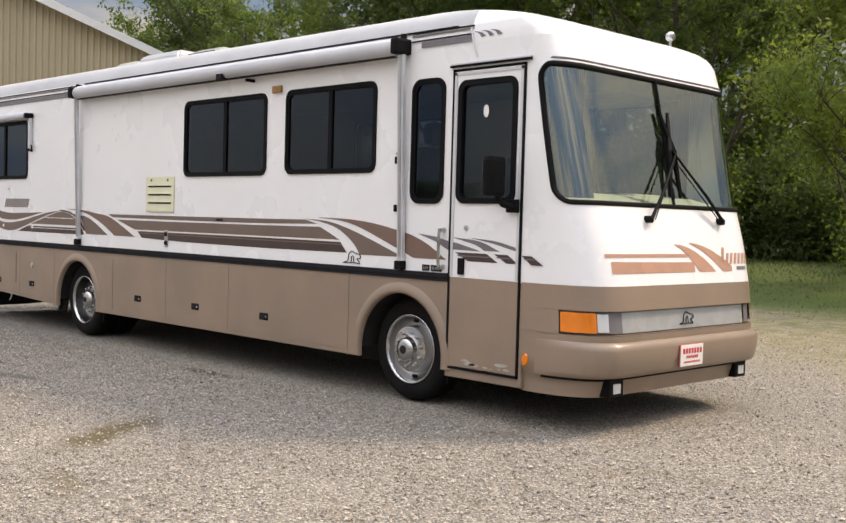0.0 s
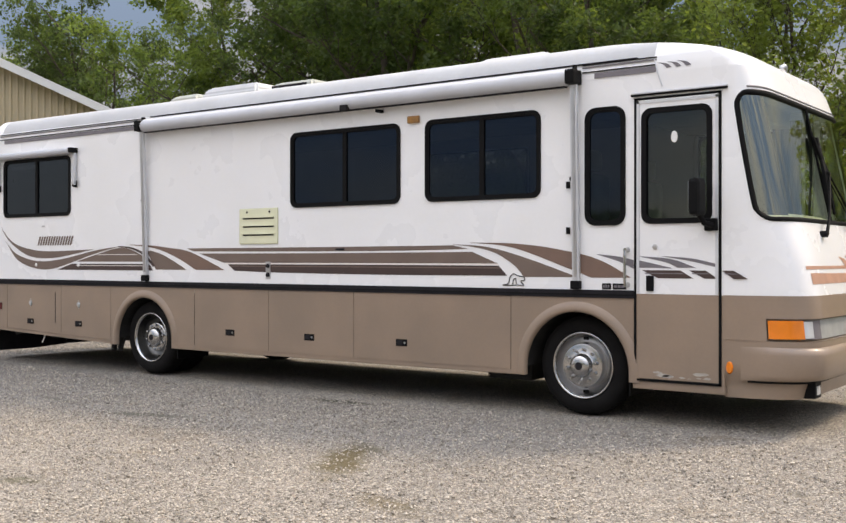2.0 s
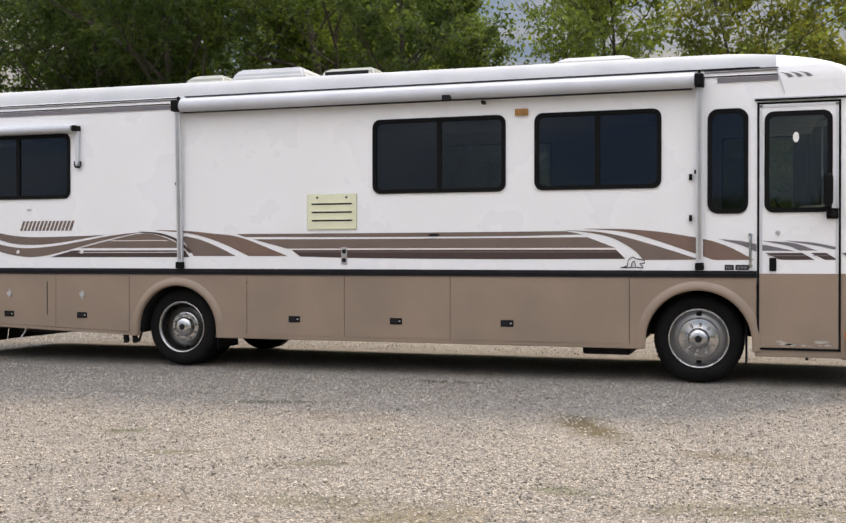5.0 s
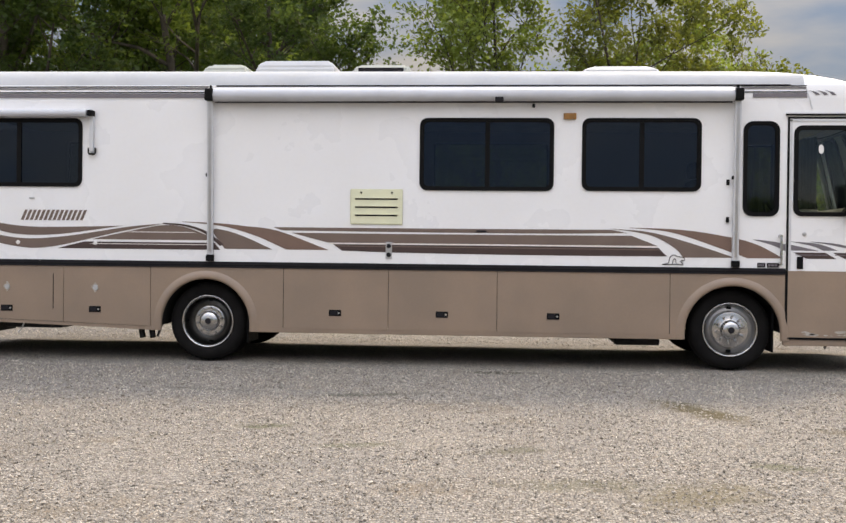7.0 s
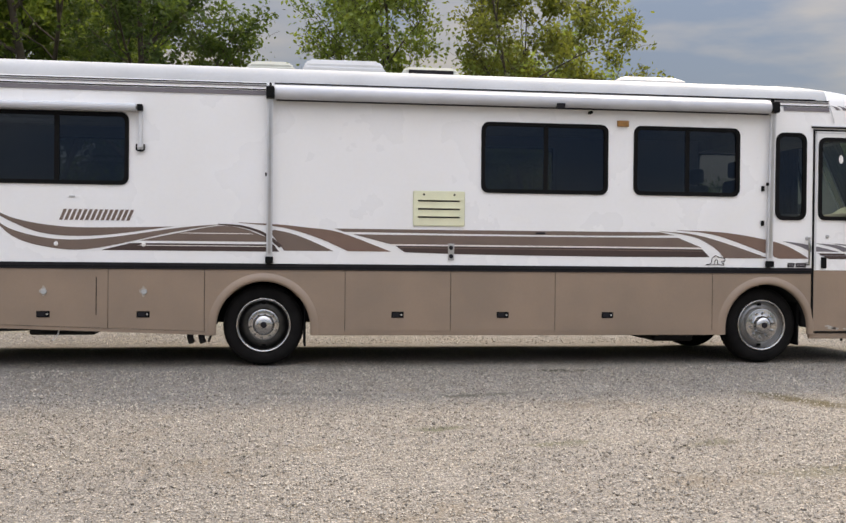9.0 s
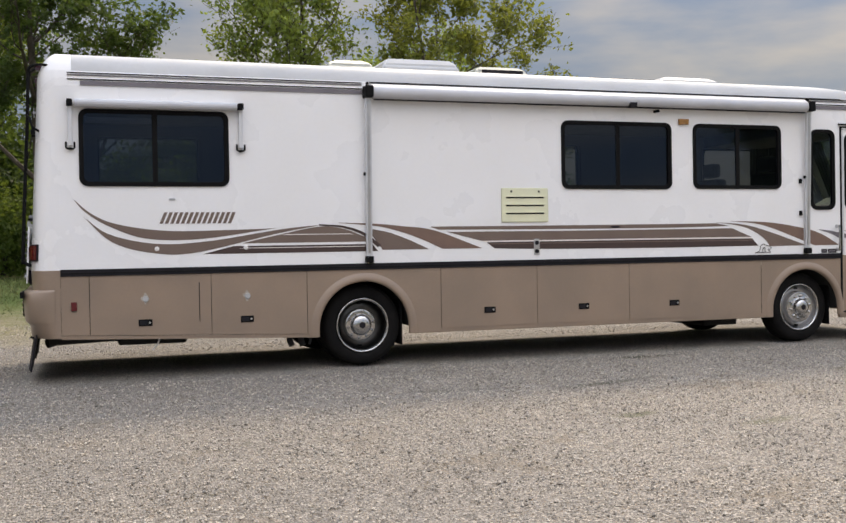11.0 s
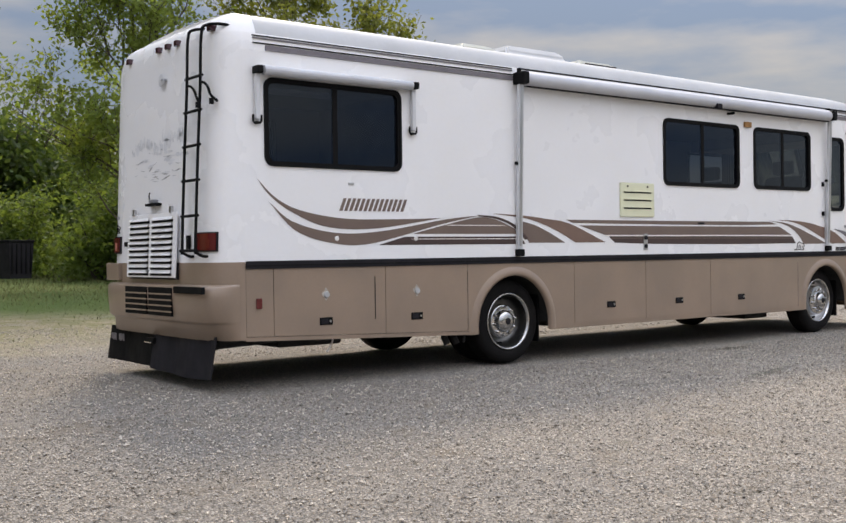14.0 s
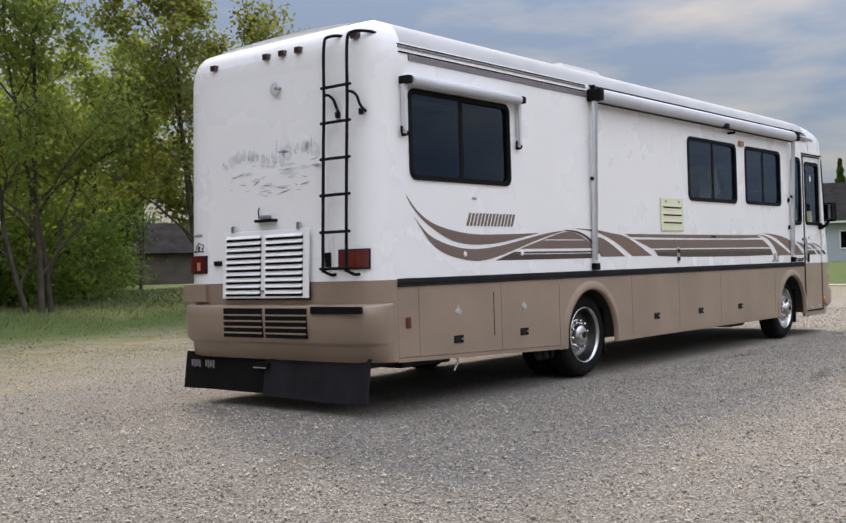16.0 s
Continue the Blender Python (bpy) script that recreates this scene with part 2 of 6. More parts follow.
def ground_material():
    m = bpy.data.materials.new("gravel_and_grass")
    m.use_nodes = True
    n, l = m.node_tree.nodes, m.node_tree.links
    b = n["Principled BSDF"]
    tc = n.new("ShaderNodeTexCoord")

    def nz(scale, detail=4, rough=0.55):
        t = n.new("ShaderNodeTexNoise")
        t.inputs["Scale"].default_value, t.inputs["Detail"].default_value, t.inputs["Roughness"].default_value = scale, detail, rough
        l.new(tc.outputs["Object"], t.inputs["Vector"])
        return t

    def rng(src, a, c, lo=0.0, hi=1.0):
        r = n.new("ShaderNodeMapRange")
        for k, v in (("From Min", a), ("From Max", c), ("To Min", lo), ("To Max", hi)):
            r.inputs[k].default_value = v
        l.new(src, r.inputs["Value"])
        return r.outputs[0]

    def mixc(f, a, c):
        x = n.new("ShaderNodeMix")
        x.data_type = "RGBA"
        for k, v in ((0, f), (6, a), (7, c)):
            if isinstance(v, tuple):
                x.inputs[k].default_value = (*v, 1)
            else:
                l.new(v, x.inputs[k])
        return x.outputs[2]

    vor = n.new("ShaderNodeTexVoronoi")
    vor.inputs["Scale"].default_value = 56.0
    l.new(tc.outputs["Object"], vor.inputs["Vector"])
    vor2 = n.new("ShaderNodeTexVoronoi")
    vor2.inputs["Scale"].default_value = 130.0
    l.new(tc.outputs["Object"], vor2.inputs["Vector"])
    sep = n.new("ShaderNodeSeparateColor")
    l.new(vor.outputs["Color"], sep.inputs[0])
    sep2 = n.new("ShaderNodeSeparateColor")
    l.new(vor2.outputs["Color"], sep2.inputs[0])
    # fines fill the gaps; dark tones here also paint the shade between stones
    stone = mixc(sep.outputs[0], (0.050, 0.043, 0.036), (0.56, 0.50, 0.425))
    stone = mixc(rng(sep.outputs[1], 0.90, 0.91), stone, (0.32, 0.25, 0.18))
    shaded_fines = mixc(sep2.outputs[0], (0.060, 0.052, 0.043), (0.37, 0.335, 0.29))
    col = mixc(rng(vor.outputs["Distance"], 0.40, 0.55), stone, shaded_fines)
    # packed grey tracks and brown, damp stains
    col = mixc(rng(nz(0.35, 3).outputs["Fac"], 0.42, 0.62, 0.0, 0.24), col, (0.20, 0.19, 0.18))
    col = mixc(rng(nz(1.1, 5, 0.65).outputs["Fac"], 0.60, 0.70, 0.0, 0.5), col, (0.20, 0.155, 0.105))
    col = mixc(rng(nz(2.3, 5, 0.65).outputs["Fac"], 0.64, 0.72, 0.0, 0.5), col, (0.13, 0.12, 0.085))
    # gravel towards the far end is painted darker and greyer for soft shade
    place = n.new("ShaderNodeSeparateXYZ")
    l.new(tc.outputs["Object"], place.inputs[0])
    wob = n.new("ShaderNodeMath")
    wob.operation = "MULTIPLY_ADD"
    l.new(nz(0.5, 5, 0.65).outputs["Fac"], wob.inputs[0])
    wob.inputs[1].default_value = 3.0
    l.new(place.outputs["X"], wob.inputs[2])
    grey = n.new("ShaderNodeHueSaturation")
    grey.inputs["Saturation"].default_value, grey.inputs["Value"].default_value = 0.85, 0.70
    l.new(col, grey.inputs["Color"])
    col = mixc(rng(wob.outputs[0], -2.0, -10.0, 0.0, 1.0), col, grey.outputs[0])
    # worn spots and drips: centre, half sizes, turn
    for cx, cy, ax, ay, turn, tone, amount in ((-0.72, -2.28, 0.72, 0.25, -60, (0.105, 0.082, 0.040), 0.9), (0.35, -3.1, 0.4, 0.16, -20, (0.15, 0.12, 0.07), 0.6), (-3.7, -1.65, 0.75, 0.10, 12, (0.085, 0.08, 0.06), 0.75),
                                               (-2.5, -0.25, 0.5, 0.10, 0, (0.06, 0.055, 0.035), 0.8), (-3.45, -3.85, 0.4, 0.12, 10, (0.12, 0.115, 0.07), 0.6), (-1.25, -5.15, 0.6, 0.35, 30, (0.16, 0.13, 0.07), 0.6),
                                               (-5.2, -1.5, 0.7, 0.07, -6, (0.09, 0.085, 0.07), 0.6), (-0.85, -1.8, 0.5, 0.08, -30, (0.10, 0.085, 0.055), 0.7), (-4.35, -3.2, 0.30, 0.14, 15, (0.10, 0.10, 0.05), 0.6),
                                               (-2.35, -3.95, 0.35, 0.12, 20, (0.11, 0.10, 0.06), 0.6), (-0.55, -4.35, 0.32, 0.14, -10, (0.10, 0.10, 0.05), 0.6), (0.45, -4.55, 0.75, 0.22, 12, (0.12, 0.11, 0.06), 0.55), (-1.9, -4.9, 0.6, 0.20, 5, (0.12, 0.11, 0.06), 0.5)):
        mp = n.new("ShaderNodeMapping")
        mp.vector_type = "TEXTURE"
        mp.inputs["Location"].default_value, mp.inputs["Rotation"].default_value, mp.inputs["Scale"].default_value = (cx, cy, 0), (0, 0, radians(turn)), (ax, ay, 9)
        l.new(tc.outputs["Object"], mp.inputs["Vector"])
        ln = n.new("ShaderNodeVectorMath")
        ln.operation = "LENGTH"
        l.new(mp.outputs[0], ln.inputs[0])
        ad = n.new("ShaderNodeMath")
        ad.operation = "MULTIPLY_ADD"
        l.new(nz(5.0, 5, 0.7).outputs["Fac"], ad.inputs[0])
        ad.inputs[1].default_value = 2.0
        l.new(ln.outputs["Value"], ad.inputs[2])
        col = mixc(rng(ad.outputs[0], 1.35, 2.0, amount, 0.0), col, tone)
    grass = mixc(nz(0.6, 4).outputs["Fac"], (0.068, 0.120, 0.026), (0.115, 0.140, 0.042))
    grass = mixc(rng(nz(25, 3).outputs["Fac"], 0.4, 0.7, 0, 0.6), grass, (0.035, 0.055, 0.015))
    pos = n.new("ShaderNodeSeparateXYZ")
    l.new(tc.outputs["Object"], pos.inputs[0])
    # the lawn begins behind the yard; its edge wanders, with thin dry grass before it
    edge = n.new("ShaderNodeMath")
    edge.operation = "MULTIPLY_ADD"
    l.new(nz(0.22, 5, 0.6).outputs["Fac"], edge.inputs[0])
    edge.inputs[1].default_value = 7.0
    l.new(pos.outputs["Y"], edge.inputs[2])
    edge_x = n.new("ShaderNodeMath")
    edge_x.operation = "SUBTRACT"
    l.new(pos.outputs["X"], edge_x.inputs[0])
    edge_x.inputs[1].default_value = 12.0
    far = n.new("ShaderNodeMath")
    far.operation = "MAXIMUM"
    l.new(edge.outputs[0], far.inputs[0])
    l.new(edge_x.outputs[0], far.inputs[1])
    veil = n.new("ShaderNodeMath")
    veil.operation = "MULTIPLY"
    l.new(rng(far.outputs[0], 7.5, 12.0), veil.inputs[0])
    l.new(rng(nz(0.9, 5, 0.7).outputs["Fac"], 0.35, 0.6, 0.35, 0.85), veil.inputs[1])
    col = mixc(veil.outputs[0], col, (0.27, 0.225, 0.135))
    thin = rng(nz(3.0, 6, 0.75).outputs["Fac"], 0.44, 0.56)
    f1 = n.new("ShaderNodeMath")
    f1.operation = "MULTIPLY"
    l.new(rng(far.outputs[0], 7.5, 12.5), f1.inputs[0])
    l.new(thin, f1.inputs[1])
    col = mixc(f1.outputs[0], col, mixc(nz(1.6, 5, 0.7).outputs["Fac"], (0.085, 0.105, 0.035), (0.28, 0.235, 0.135)))
    col = mixc(rng(far.outputs[0], 12.5, 15.5), col, grass)
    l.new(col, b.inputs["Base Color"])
    b.inputs["Roughness"].default_value = 0.92
    b.inputs["Specular IOR Level"].default_value = 0.25
    bp = n.new("ShaderNodeBump")
    bp.inputs["Strength"].default_value, bp.inputs["Distance"].default_value = 1.0, 0.012
    bp.invert = True
    l.new(vor.outputs["Distance"], bp.inputs["Height"])
    bp2 = n.new("ShaderNodeBump")
    bp2.inputs["Strength"].default_value, bp2.inputs["Distance"].default_value = 0.6, 0.03
    l.new(nz(9, 5).outputs["Fac"], bp2.inputs["Height"])
    l.new(bp.outputs[0], bp2.inputs["Normal"])
    l.new(bp2.outputs[0], b.inputs["Normal"])
    return m


# ---- mesh helpers ----
def obj(name, verts, faces, material, parent=None, smooth=False, label=""):
    me = bpy.data.meshes.new(name)
    me.from_pydata([tuple(v) for v in verts], [], faces)
    me.materials.append(M[material] if isinstance(material, str) else material)
    if smooth:
        me.polygons.foreach_set("use_smooth", [True] * len(me.polygons))
    me.update()
    ob = new(name, me)
    if parent is not None:
        ob.parent = parent
    if label:
        tagged(ob, label)
    return ob


def part(name, bm, material, parent=None, label="", smooth=False, angle=None):
    """Links a bmesh as one mesh object under a thing or a part."""
    bmesh.ops.recalc_face_normals(bm, faces=bm.faces)
    me = bpy.data.meshes.new(name)
    bm.to_mesh(me)
    bm.free()
    me.materials.append(M[material] if isinstance(material, str) else material)
    if smooth or angle:
        me.polygons.foreach_set("use_smooth", [True] * len(me.polygons))
        if angle:
            me.set_sharp_from_angle(angle=radians(angle))
    ob = new(name, me)
    if parent is not None:
        ob.parent = parent
    if label:
        tagged(ob, label)
    return ob


def thing(name, label, category, at=(0, 0, 0), group="", kind=""):
    ob = new(name)
    ob.location = (at[0], at[1], at[2] + ground_z(at[0], at[1])) if name != "motorhome" else at
    ob.empty_display_size = 0.2
    return tagged(ob, label, category, group, kind)


def box(x0, x1, y0, y1, z0, z1, bevel=0.0, bm=None):
    bm = bm or bmesh.new()
    r = bmesh.ops.create_cube(bm, size=1, matrix=Matrix.LocRotScale(((x0 + x1) / 2, (y0 + y1) / 2, (z0 + z1) / 2), None, (abs(x1 - x0), abs(y1 - y0), abs(z1 - z0))))
    if bevel:
        es = list({e for v in r["verts"] for e in v.link_edges})
        bmesh.ops.bevel(bm, geom=es, offset=bevel, segments=2, affect="EDGES", profile=0.6)
    return bm


def tube(points, radius, seg=8, bm=None, caps=True):
    """A round tube along points; radius is a number or one for each point."""
    bm = bm or bmesh.new()
    pts = [Vector(p) for p in points]
    rings = []
    for i, p in enumerate(pts):
        d = (pts[min(i + 1, len(pts) - 1)] - pts[max(i - 1, 0)]).normalized()
        a = d.orthogonal().normalized() if i == 0 else (rings_a - d * rings_a.dot(d)).normalized()
        rings_a = a
        c = d.cross(a)
        r = radius if not hasattr(radius, "__len__") else radius[i]
        rings.append([bm.verts.new(p + (a * math.cos(2 * math.pi * k / seg) + c * math.sin(2 * math.pi * k / seg)) * r) for k in range(seg)])
    for r0, r1 in zip(rings, rings[1:]):
        for k in range(seg):
            bm.faces.new((r0[k], r0[(k + 1) % seg], r1[(k + 1) % seg], r1[k]))
    if caps:
        bm.faces.new(rings[0][::-1])
        bm.faces.new(rings[-1])
    return bm


def lathe(profile, centre, seg=40, bm=None):
    """Turns (radius, y) pairs round the y axis through centre."""
    bm = bm or bmesh.new()
    cx, cy, cz = centre
    rings = []
    for r, y in profile:
        if r < 1e-5:
            rings.append([bm.verts.new((cx, cy + y, cz))])
        else:
            rings.append([bm.verts.new((cx + r * math.cos(2 * math.pi * k / seg), cy + y, cz + r * math.sin(2 * math.pi * k / seg))) for k in range(seg)])
    for a, b in zip(rings, rings[1:]):
        for k in range(seg):
            k2 = (k + 1) % seg
            if len(a) == 1 and len(b) == 1:
                continue
            if len(a) == 1:
                bm.faces.new((a[0], b[k], b[k2]))
            elif len(b) == 1:
                bm.faces.new((a[k], b[0], a[k2]))
            else:
                bm.faces.new((a[k], b[k], b[k2], a[k2]))
    return bm


def rounded(x0, x1, z0, z1, r, n=6):
    """A rounded rectangle, anticlockwise, as (x, z) pairs."""
    out = []
    for cx, cz, a0 in ((x1 - r, z1 - r, 0), (x0 + r, z1 - r, 90), (x0 + r, z0 + r, 180), (x1 - r, z0 + r, 270)):
        for k in range(n + 1):
            a = radians(a0 + 90 * k / n)
            out.append((cx + r * math.cos(a), cz + r * math.sin(a)))
    return out


def ring_frame(outer, inner, y_out, y_in, bm=None):
    """A frame between two loops of (x, z) pairs, from y_out to y_in."""
    bm = bm or bmesh.new()
    loops = [[bm.verts.new((x, y, z)) for x, z in loop] for loop, y in ((outer, y_in), (outer, y_out), (inner, y_out), (inner, y_in))]
    k = len(outer)
    for a, b in zip(loops, loops[1:]):
        for i in range(k):
            bm.faces.new((a[i], a[(i + 1) % k], b[(i + 1) % k], b[i]))
    return bm


def slab(loop, y0, y1, bm=None):
    """A plate with the outline loop of (x, z) pairs, from y0 to y1."""
    bm = bm or bmesh.new()
    a = [bm.verts.new((x, y0, z)) for x, z in loop]
    b = [bm.verts.new((x, y1, z)) for x, z in loop]
    bm.faces.new(a)
    bm.faces.new(b[::-1])
    for i in range(len(loop)):
        bm.faces.new((a[i], a[(i + 1) % len(loop)], b[(i + 1) % len(loop)], b[i]))
    return bm


def smooth_curve(ctrl, n=24):
    """A smooth curve through a few control points."""
    P = [Vector((a, b)) for a, b in ctrl]
    if len(P) < 3:
        return [tuple(P[0].lerp(P[-1], i / n)) for i in range(n + 1)]
    P = [2 * P[0] - P[1]] + P + [2 * P[-1] - P[-2]]
    out = []
    segs = len(P) - 3
    for i in range(n + 1):
        u = min(i / n * segs, segs - 1e-6)
        k = int(u)
        t = u - k
        p0, p1, p2, p3 = P[k:k + 4]
        out.append(tuple(0.5 * (2 * p1 + (p2 - p0) * t + (2 * p0 - 5 * p1 + 4 * p2 - p3) * t * t + (3 * p1 - p0 - 3 * p2 + p3) * t ** 3)))
    return out


def smooth_path(pts, per=5):
    """A smooth path in space through a few points."""
    P = [Vector(p) for p in pts]
    P = [2 * P[0] - P[1]] + P + [2 * P[-1] - P[-2]]
    out = []
    for k in range(len(P) - 3):
        p0, p1, p2, p3 = P[k:k + 4]
        for i in range(per):
            t = i / per
            out.append(0.5 * (2 * p1 + (p2 - p0) * t + (2 * p0 - 5 * p1 + 4 * p2 - p3) * t * t + (3 * p1 - p0 - 3 * p2 + p3) * t ** 3))
    return out + [P[-2]]


def sheet_pane(x0, x1, z0, z1, y, material, parent, name="pane"):
    """A pane of glass that faces the yard."""
    return obj(name, [(x0, y, z0), (x1, y, z0), (x1, y, z1), (x0, y, z1)], [(0, 1, 2, 3)], material, parent)


def grid_wall(x0, x1, z0, z1, holes, y0, y1):
    """A wall in the xz plane from y0 to y1 with rectangular openings that go through it."""
    xs = sorted({x0, x1, *[v for h in holes for v in h[:2]]})
    zs = sorted({z0, z1, *[v for h in holes for v in h[2:]]})
    bm = bmesh.new()
    vs = {}

    def v(x, y, z):
        if (x, y, z) not in vs:
            vs[x, y, z] = bm.verts.new((x, y, z))
        return vs[x, y, z]

    def solid(i, k):
        if not (0 <= i < len(xs) - 1 and 0 <= k < len(zs) - 1):
            return False
        mx, mz = (xs[i] + xs[i + 1]) / 2, (zs[k] + zs[k + 1]) / 2
        return not any(h[0] < mx < h[1] and h[2] < mz < h[3] for h in holes)

    for i in range(len(xs) - 1):
        for k in range(len(zs) - 1):
            if not solid(i, k):
                continue
            a, b, c, d = xs[i], xs[i + 1], zs[k], zs[k + 1]
            for y in (y0, y1):
                bm.faces.new((v(a, y, c), v(b, y, c), v(b, y, d), v(a, y, d)))
            for ok, p, q in ((solid(i - 1, k), (a, c), (a, d)), (solid(i + 1, k), (b, c), (b, d)), (solid(i, k - 1), (a, c), (b, c)), (solid(i, k + 1), (a, d), (b, d))):
                if not ok:
                    bm.faces.new((v(p[0], y0, p[1]), v(q[0], y0, q[1]), v(q[0], y1, q[1]), v(p[0], y1, p[1])))
    return bm


# ---- ground ----
BANK_Y, BANK_Z = (6.0, 9.0, 14.0, 20.0, 25.0, 40.0), (0.0, 0.10, 0.33, 0.62, 0.74, 0.80)   # the lawn rises behind the yard


def ground_z(x, y):
    """The yard is level under the motorhome and falls gently away towards the open gravel."""
    xc, yc = max(-17.0, min(7.0, x)), max(-13.0, min(0.4, y))
    fall = 1 - math.exp(-max(0.0, 0.4 - yc) / 4.0)
    bank = max(np.interp(y, BANK_Y, BANK_Z), np.interp(x, (26, 60, 90), (0.0, 0.42, 0.5)))
    return -(0.275 - 0.012 * (xc + 4)) * fall - 0.003 * max(0.0, -xc - 7) + float(bank)


def build_ground():
    def axis(lo, hi, step, reach):
        a = list(np.arange(lo, hi + step / 2, step))
        d, left, right = step, [lo], [hi]
        while right[-1] < reach:
            d *= 1.35
            right.append(right[-1] + d)
            left.append(left[-1] - d)
        return left[:0:-1] + a + right[1:]
    xs, ys = axis(-18, 9, 0.3, 1500), axis(-14, 6, 0.3, 1500)
    verts = []
    for y in ys:
        for x in xs:
            bumpy = 0.012 * noise.noise((x * 0.7, y * 0.7, 0)) + 0.006 * noise.noise((x * 2.1, y * 2.1, 3))
            near = 1.0 if abs(x + 4) < 25 and abs(y) < 30 else 0.0
            verts.append((x, y, ground_z(x, y) + bumpy * near * (0.3 if -1 < y < 3.5 else 1.0)))
    w = len(xs)
    faces = [(j * w + i, j * w + i + 1, (j + 1) * w + i + 1, (j + 1) * w + i) for j in range(len(ys) - 1) for i in range(w - 1)]
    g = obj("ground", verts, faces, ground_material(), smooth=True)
    return tagged(g, "grey gravel yard with worn tracks, turning to grass behind", "ground", kind="structure")


build_ground()

# ---- the motorhome: front axle at x = 0, entrance side at y = 0, nose towards +x ----
WIDE, YC = 2.47, 1.235
SIDE_TOP = 2.92
rv = thing("motorhome", "white and beige motorhome with brown swoosh stripes, parked on gravel", "motorhome")


def lerp_table(z, table):
    for (a, fa), (b, fb) in zip(table, table[1:]):
        if z <= b:
            t = max(0.0, (z - a) / (b - a))
            return fa + (fb - fa) * t
    return table[-1][1]


NOSE = ((0.26, 1.93), (0.42, 1.98), (0.70, 2.02), (1.08, 1.975), (1.40, 1.91), (1.69, 1.82), (2.70, 1.60), (2.92, 1.51))
TAIL = ((0.42, -9.13), (1.10, -9.14), (2.0, -9.10), (2.92, -9.05))
XS, XR = 1.315, -8.86


def nose_point(z, theta, grow=0.0, tip=None, inset=0.0):
    """A point of the rounded nose at height z; theta runs from -90 (entrance side) to 90."""
    f = (tip if tip is not None else lerp_table(z, NOSE)) + grow
    s = math.sin(radians(theta))
    hw = WIDE / 2 - inset + grow
    return Vector((XS + (f - XS) * max(0.0, 1 - abs(s) ** 11) ** (1 / 2.3), YC + hw * s, z))


def tail_point(z, theta, grow=0.0, tip=None, inset=0.0):
    r = (tip if tip is not None else lerp_table(z, TAIL)) - grow
    s = math.sin(radians(theta))
    hw = WIDE / 2 - inset + grow
    return Vector((XR + (r - XR) * max(0.0, 1 - abs(s) ** 8) ** (1 / 2.2), YC + hw * s, z))


def glass_edge(z):
    return lerp_table(z, ((1.69, 77.2), (2.70, 82.6)))


def nose_thetas(z, pillar=8, mid=44):
    e = glass_edge(z)
    return [-90 + (90 - e) * i / pillar for i in range(pillar)] + [-e + 2 * e * i / mid for i in range(mid)] + [e + (90 - e) * i / pillar for i in range(pillar + 1)]


def loft(rows, bm=None, skip=None):
    bm = bm or bmesh.new()
    vs = [[bm.verts.new(p) for p in row] for row in rows]
    for j in range(len(vs) - 1):
        for i in range(len(vs[0]) - 1):
            if skip and skip(i, j):
                continue
            bm.faces.new((vs[j][i], vs[j][i + 1], vs[j + 1][i + 1], vs[j + 1][i]))
    return bm


def thicken(bm, depth):
    bmesh.ops.recalc_face_normals(bm, faces=bm.faces)
    bmesh.ops.solidify(bm, geom=bm.faces[:], thickness=depth)
    return bm


# nose: white upper with the windscreen opening, beige lower
zs_white = [1.08, 1.2, 1.35, 1.5, 1.62, 1.69] + [1.69 + 1.01 * k / 12 for k in range(1, 13)] + [2.78, 2.85, 2.92]
bm = loft([[nose_point(z, t) for t in nose_thetas(z)] for z in zs_white], skip=lambda i, j: 8 <= i < 52 and 5 <= j < 17)
part("nose_shell", bm, "white", rv, smooth=True)
zs_beige = [0.27, 0.34, 0.41, 0.47, 0.55, 0.63, 0.69, 0.72, 0.73]
part("nose_skirt", loft([[nose_point(z, t, -0.035 if z < 0.42 else 0.0) for t in nose_thetas(z)] for z in zs_beige]), "beige", rv, smooth=True)
part("nose_band", loft([[nose_point(z, t, 0.004) for t in nose_thetas(z)] for z in (0.905, 0.92, 1.0, 1.07, 1.084)]), "beige", rv, smooth=True)
# recess behind the lamps and grille
part("lamp_recess", loft([[nose_point(z, t, -0.05) for t in nose_thetas(z)] for z in (0.71, 0.82, 0.93)]), "beige", rv, smooth=True)
for z in (0.732, 0.905):
    part("recess_lip", loft([[nose_point(z, t, g) for t in nose_thetas(z)] for g in (-0.06, 0.004)]), "beige", rv)
for sgn in (-1, 1):
    part("nose_cheek", loft([[nose_point(z, sgn * (78.8 + 11.2 * i / 14), 0.002) for i in range(15)] for z in (0.725, 0.82, 0.91)]), "beige", rv, smooth=True)


def nose_patch(z0, z1, t0, t1, grow, name, material, parent, n=14, label="", depth=0.0):
    bm = loft([[nose_point(z0 + (z1 - z0) * j / 4, t0 + (t1 - t0) * i / n, grow) for i in range(n + 1)] for j in range(5)])
    if depth:
        thicken(bm, depth)
    return part(name, bm, material, parent, label, smooth=not depth)


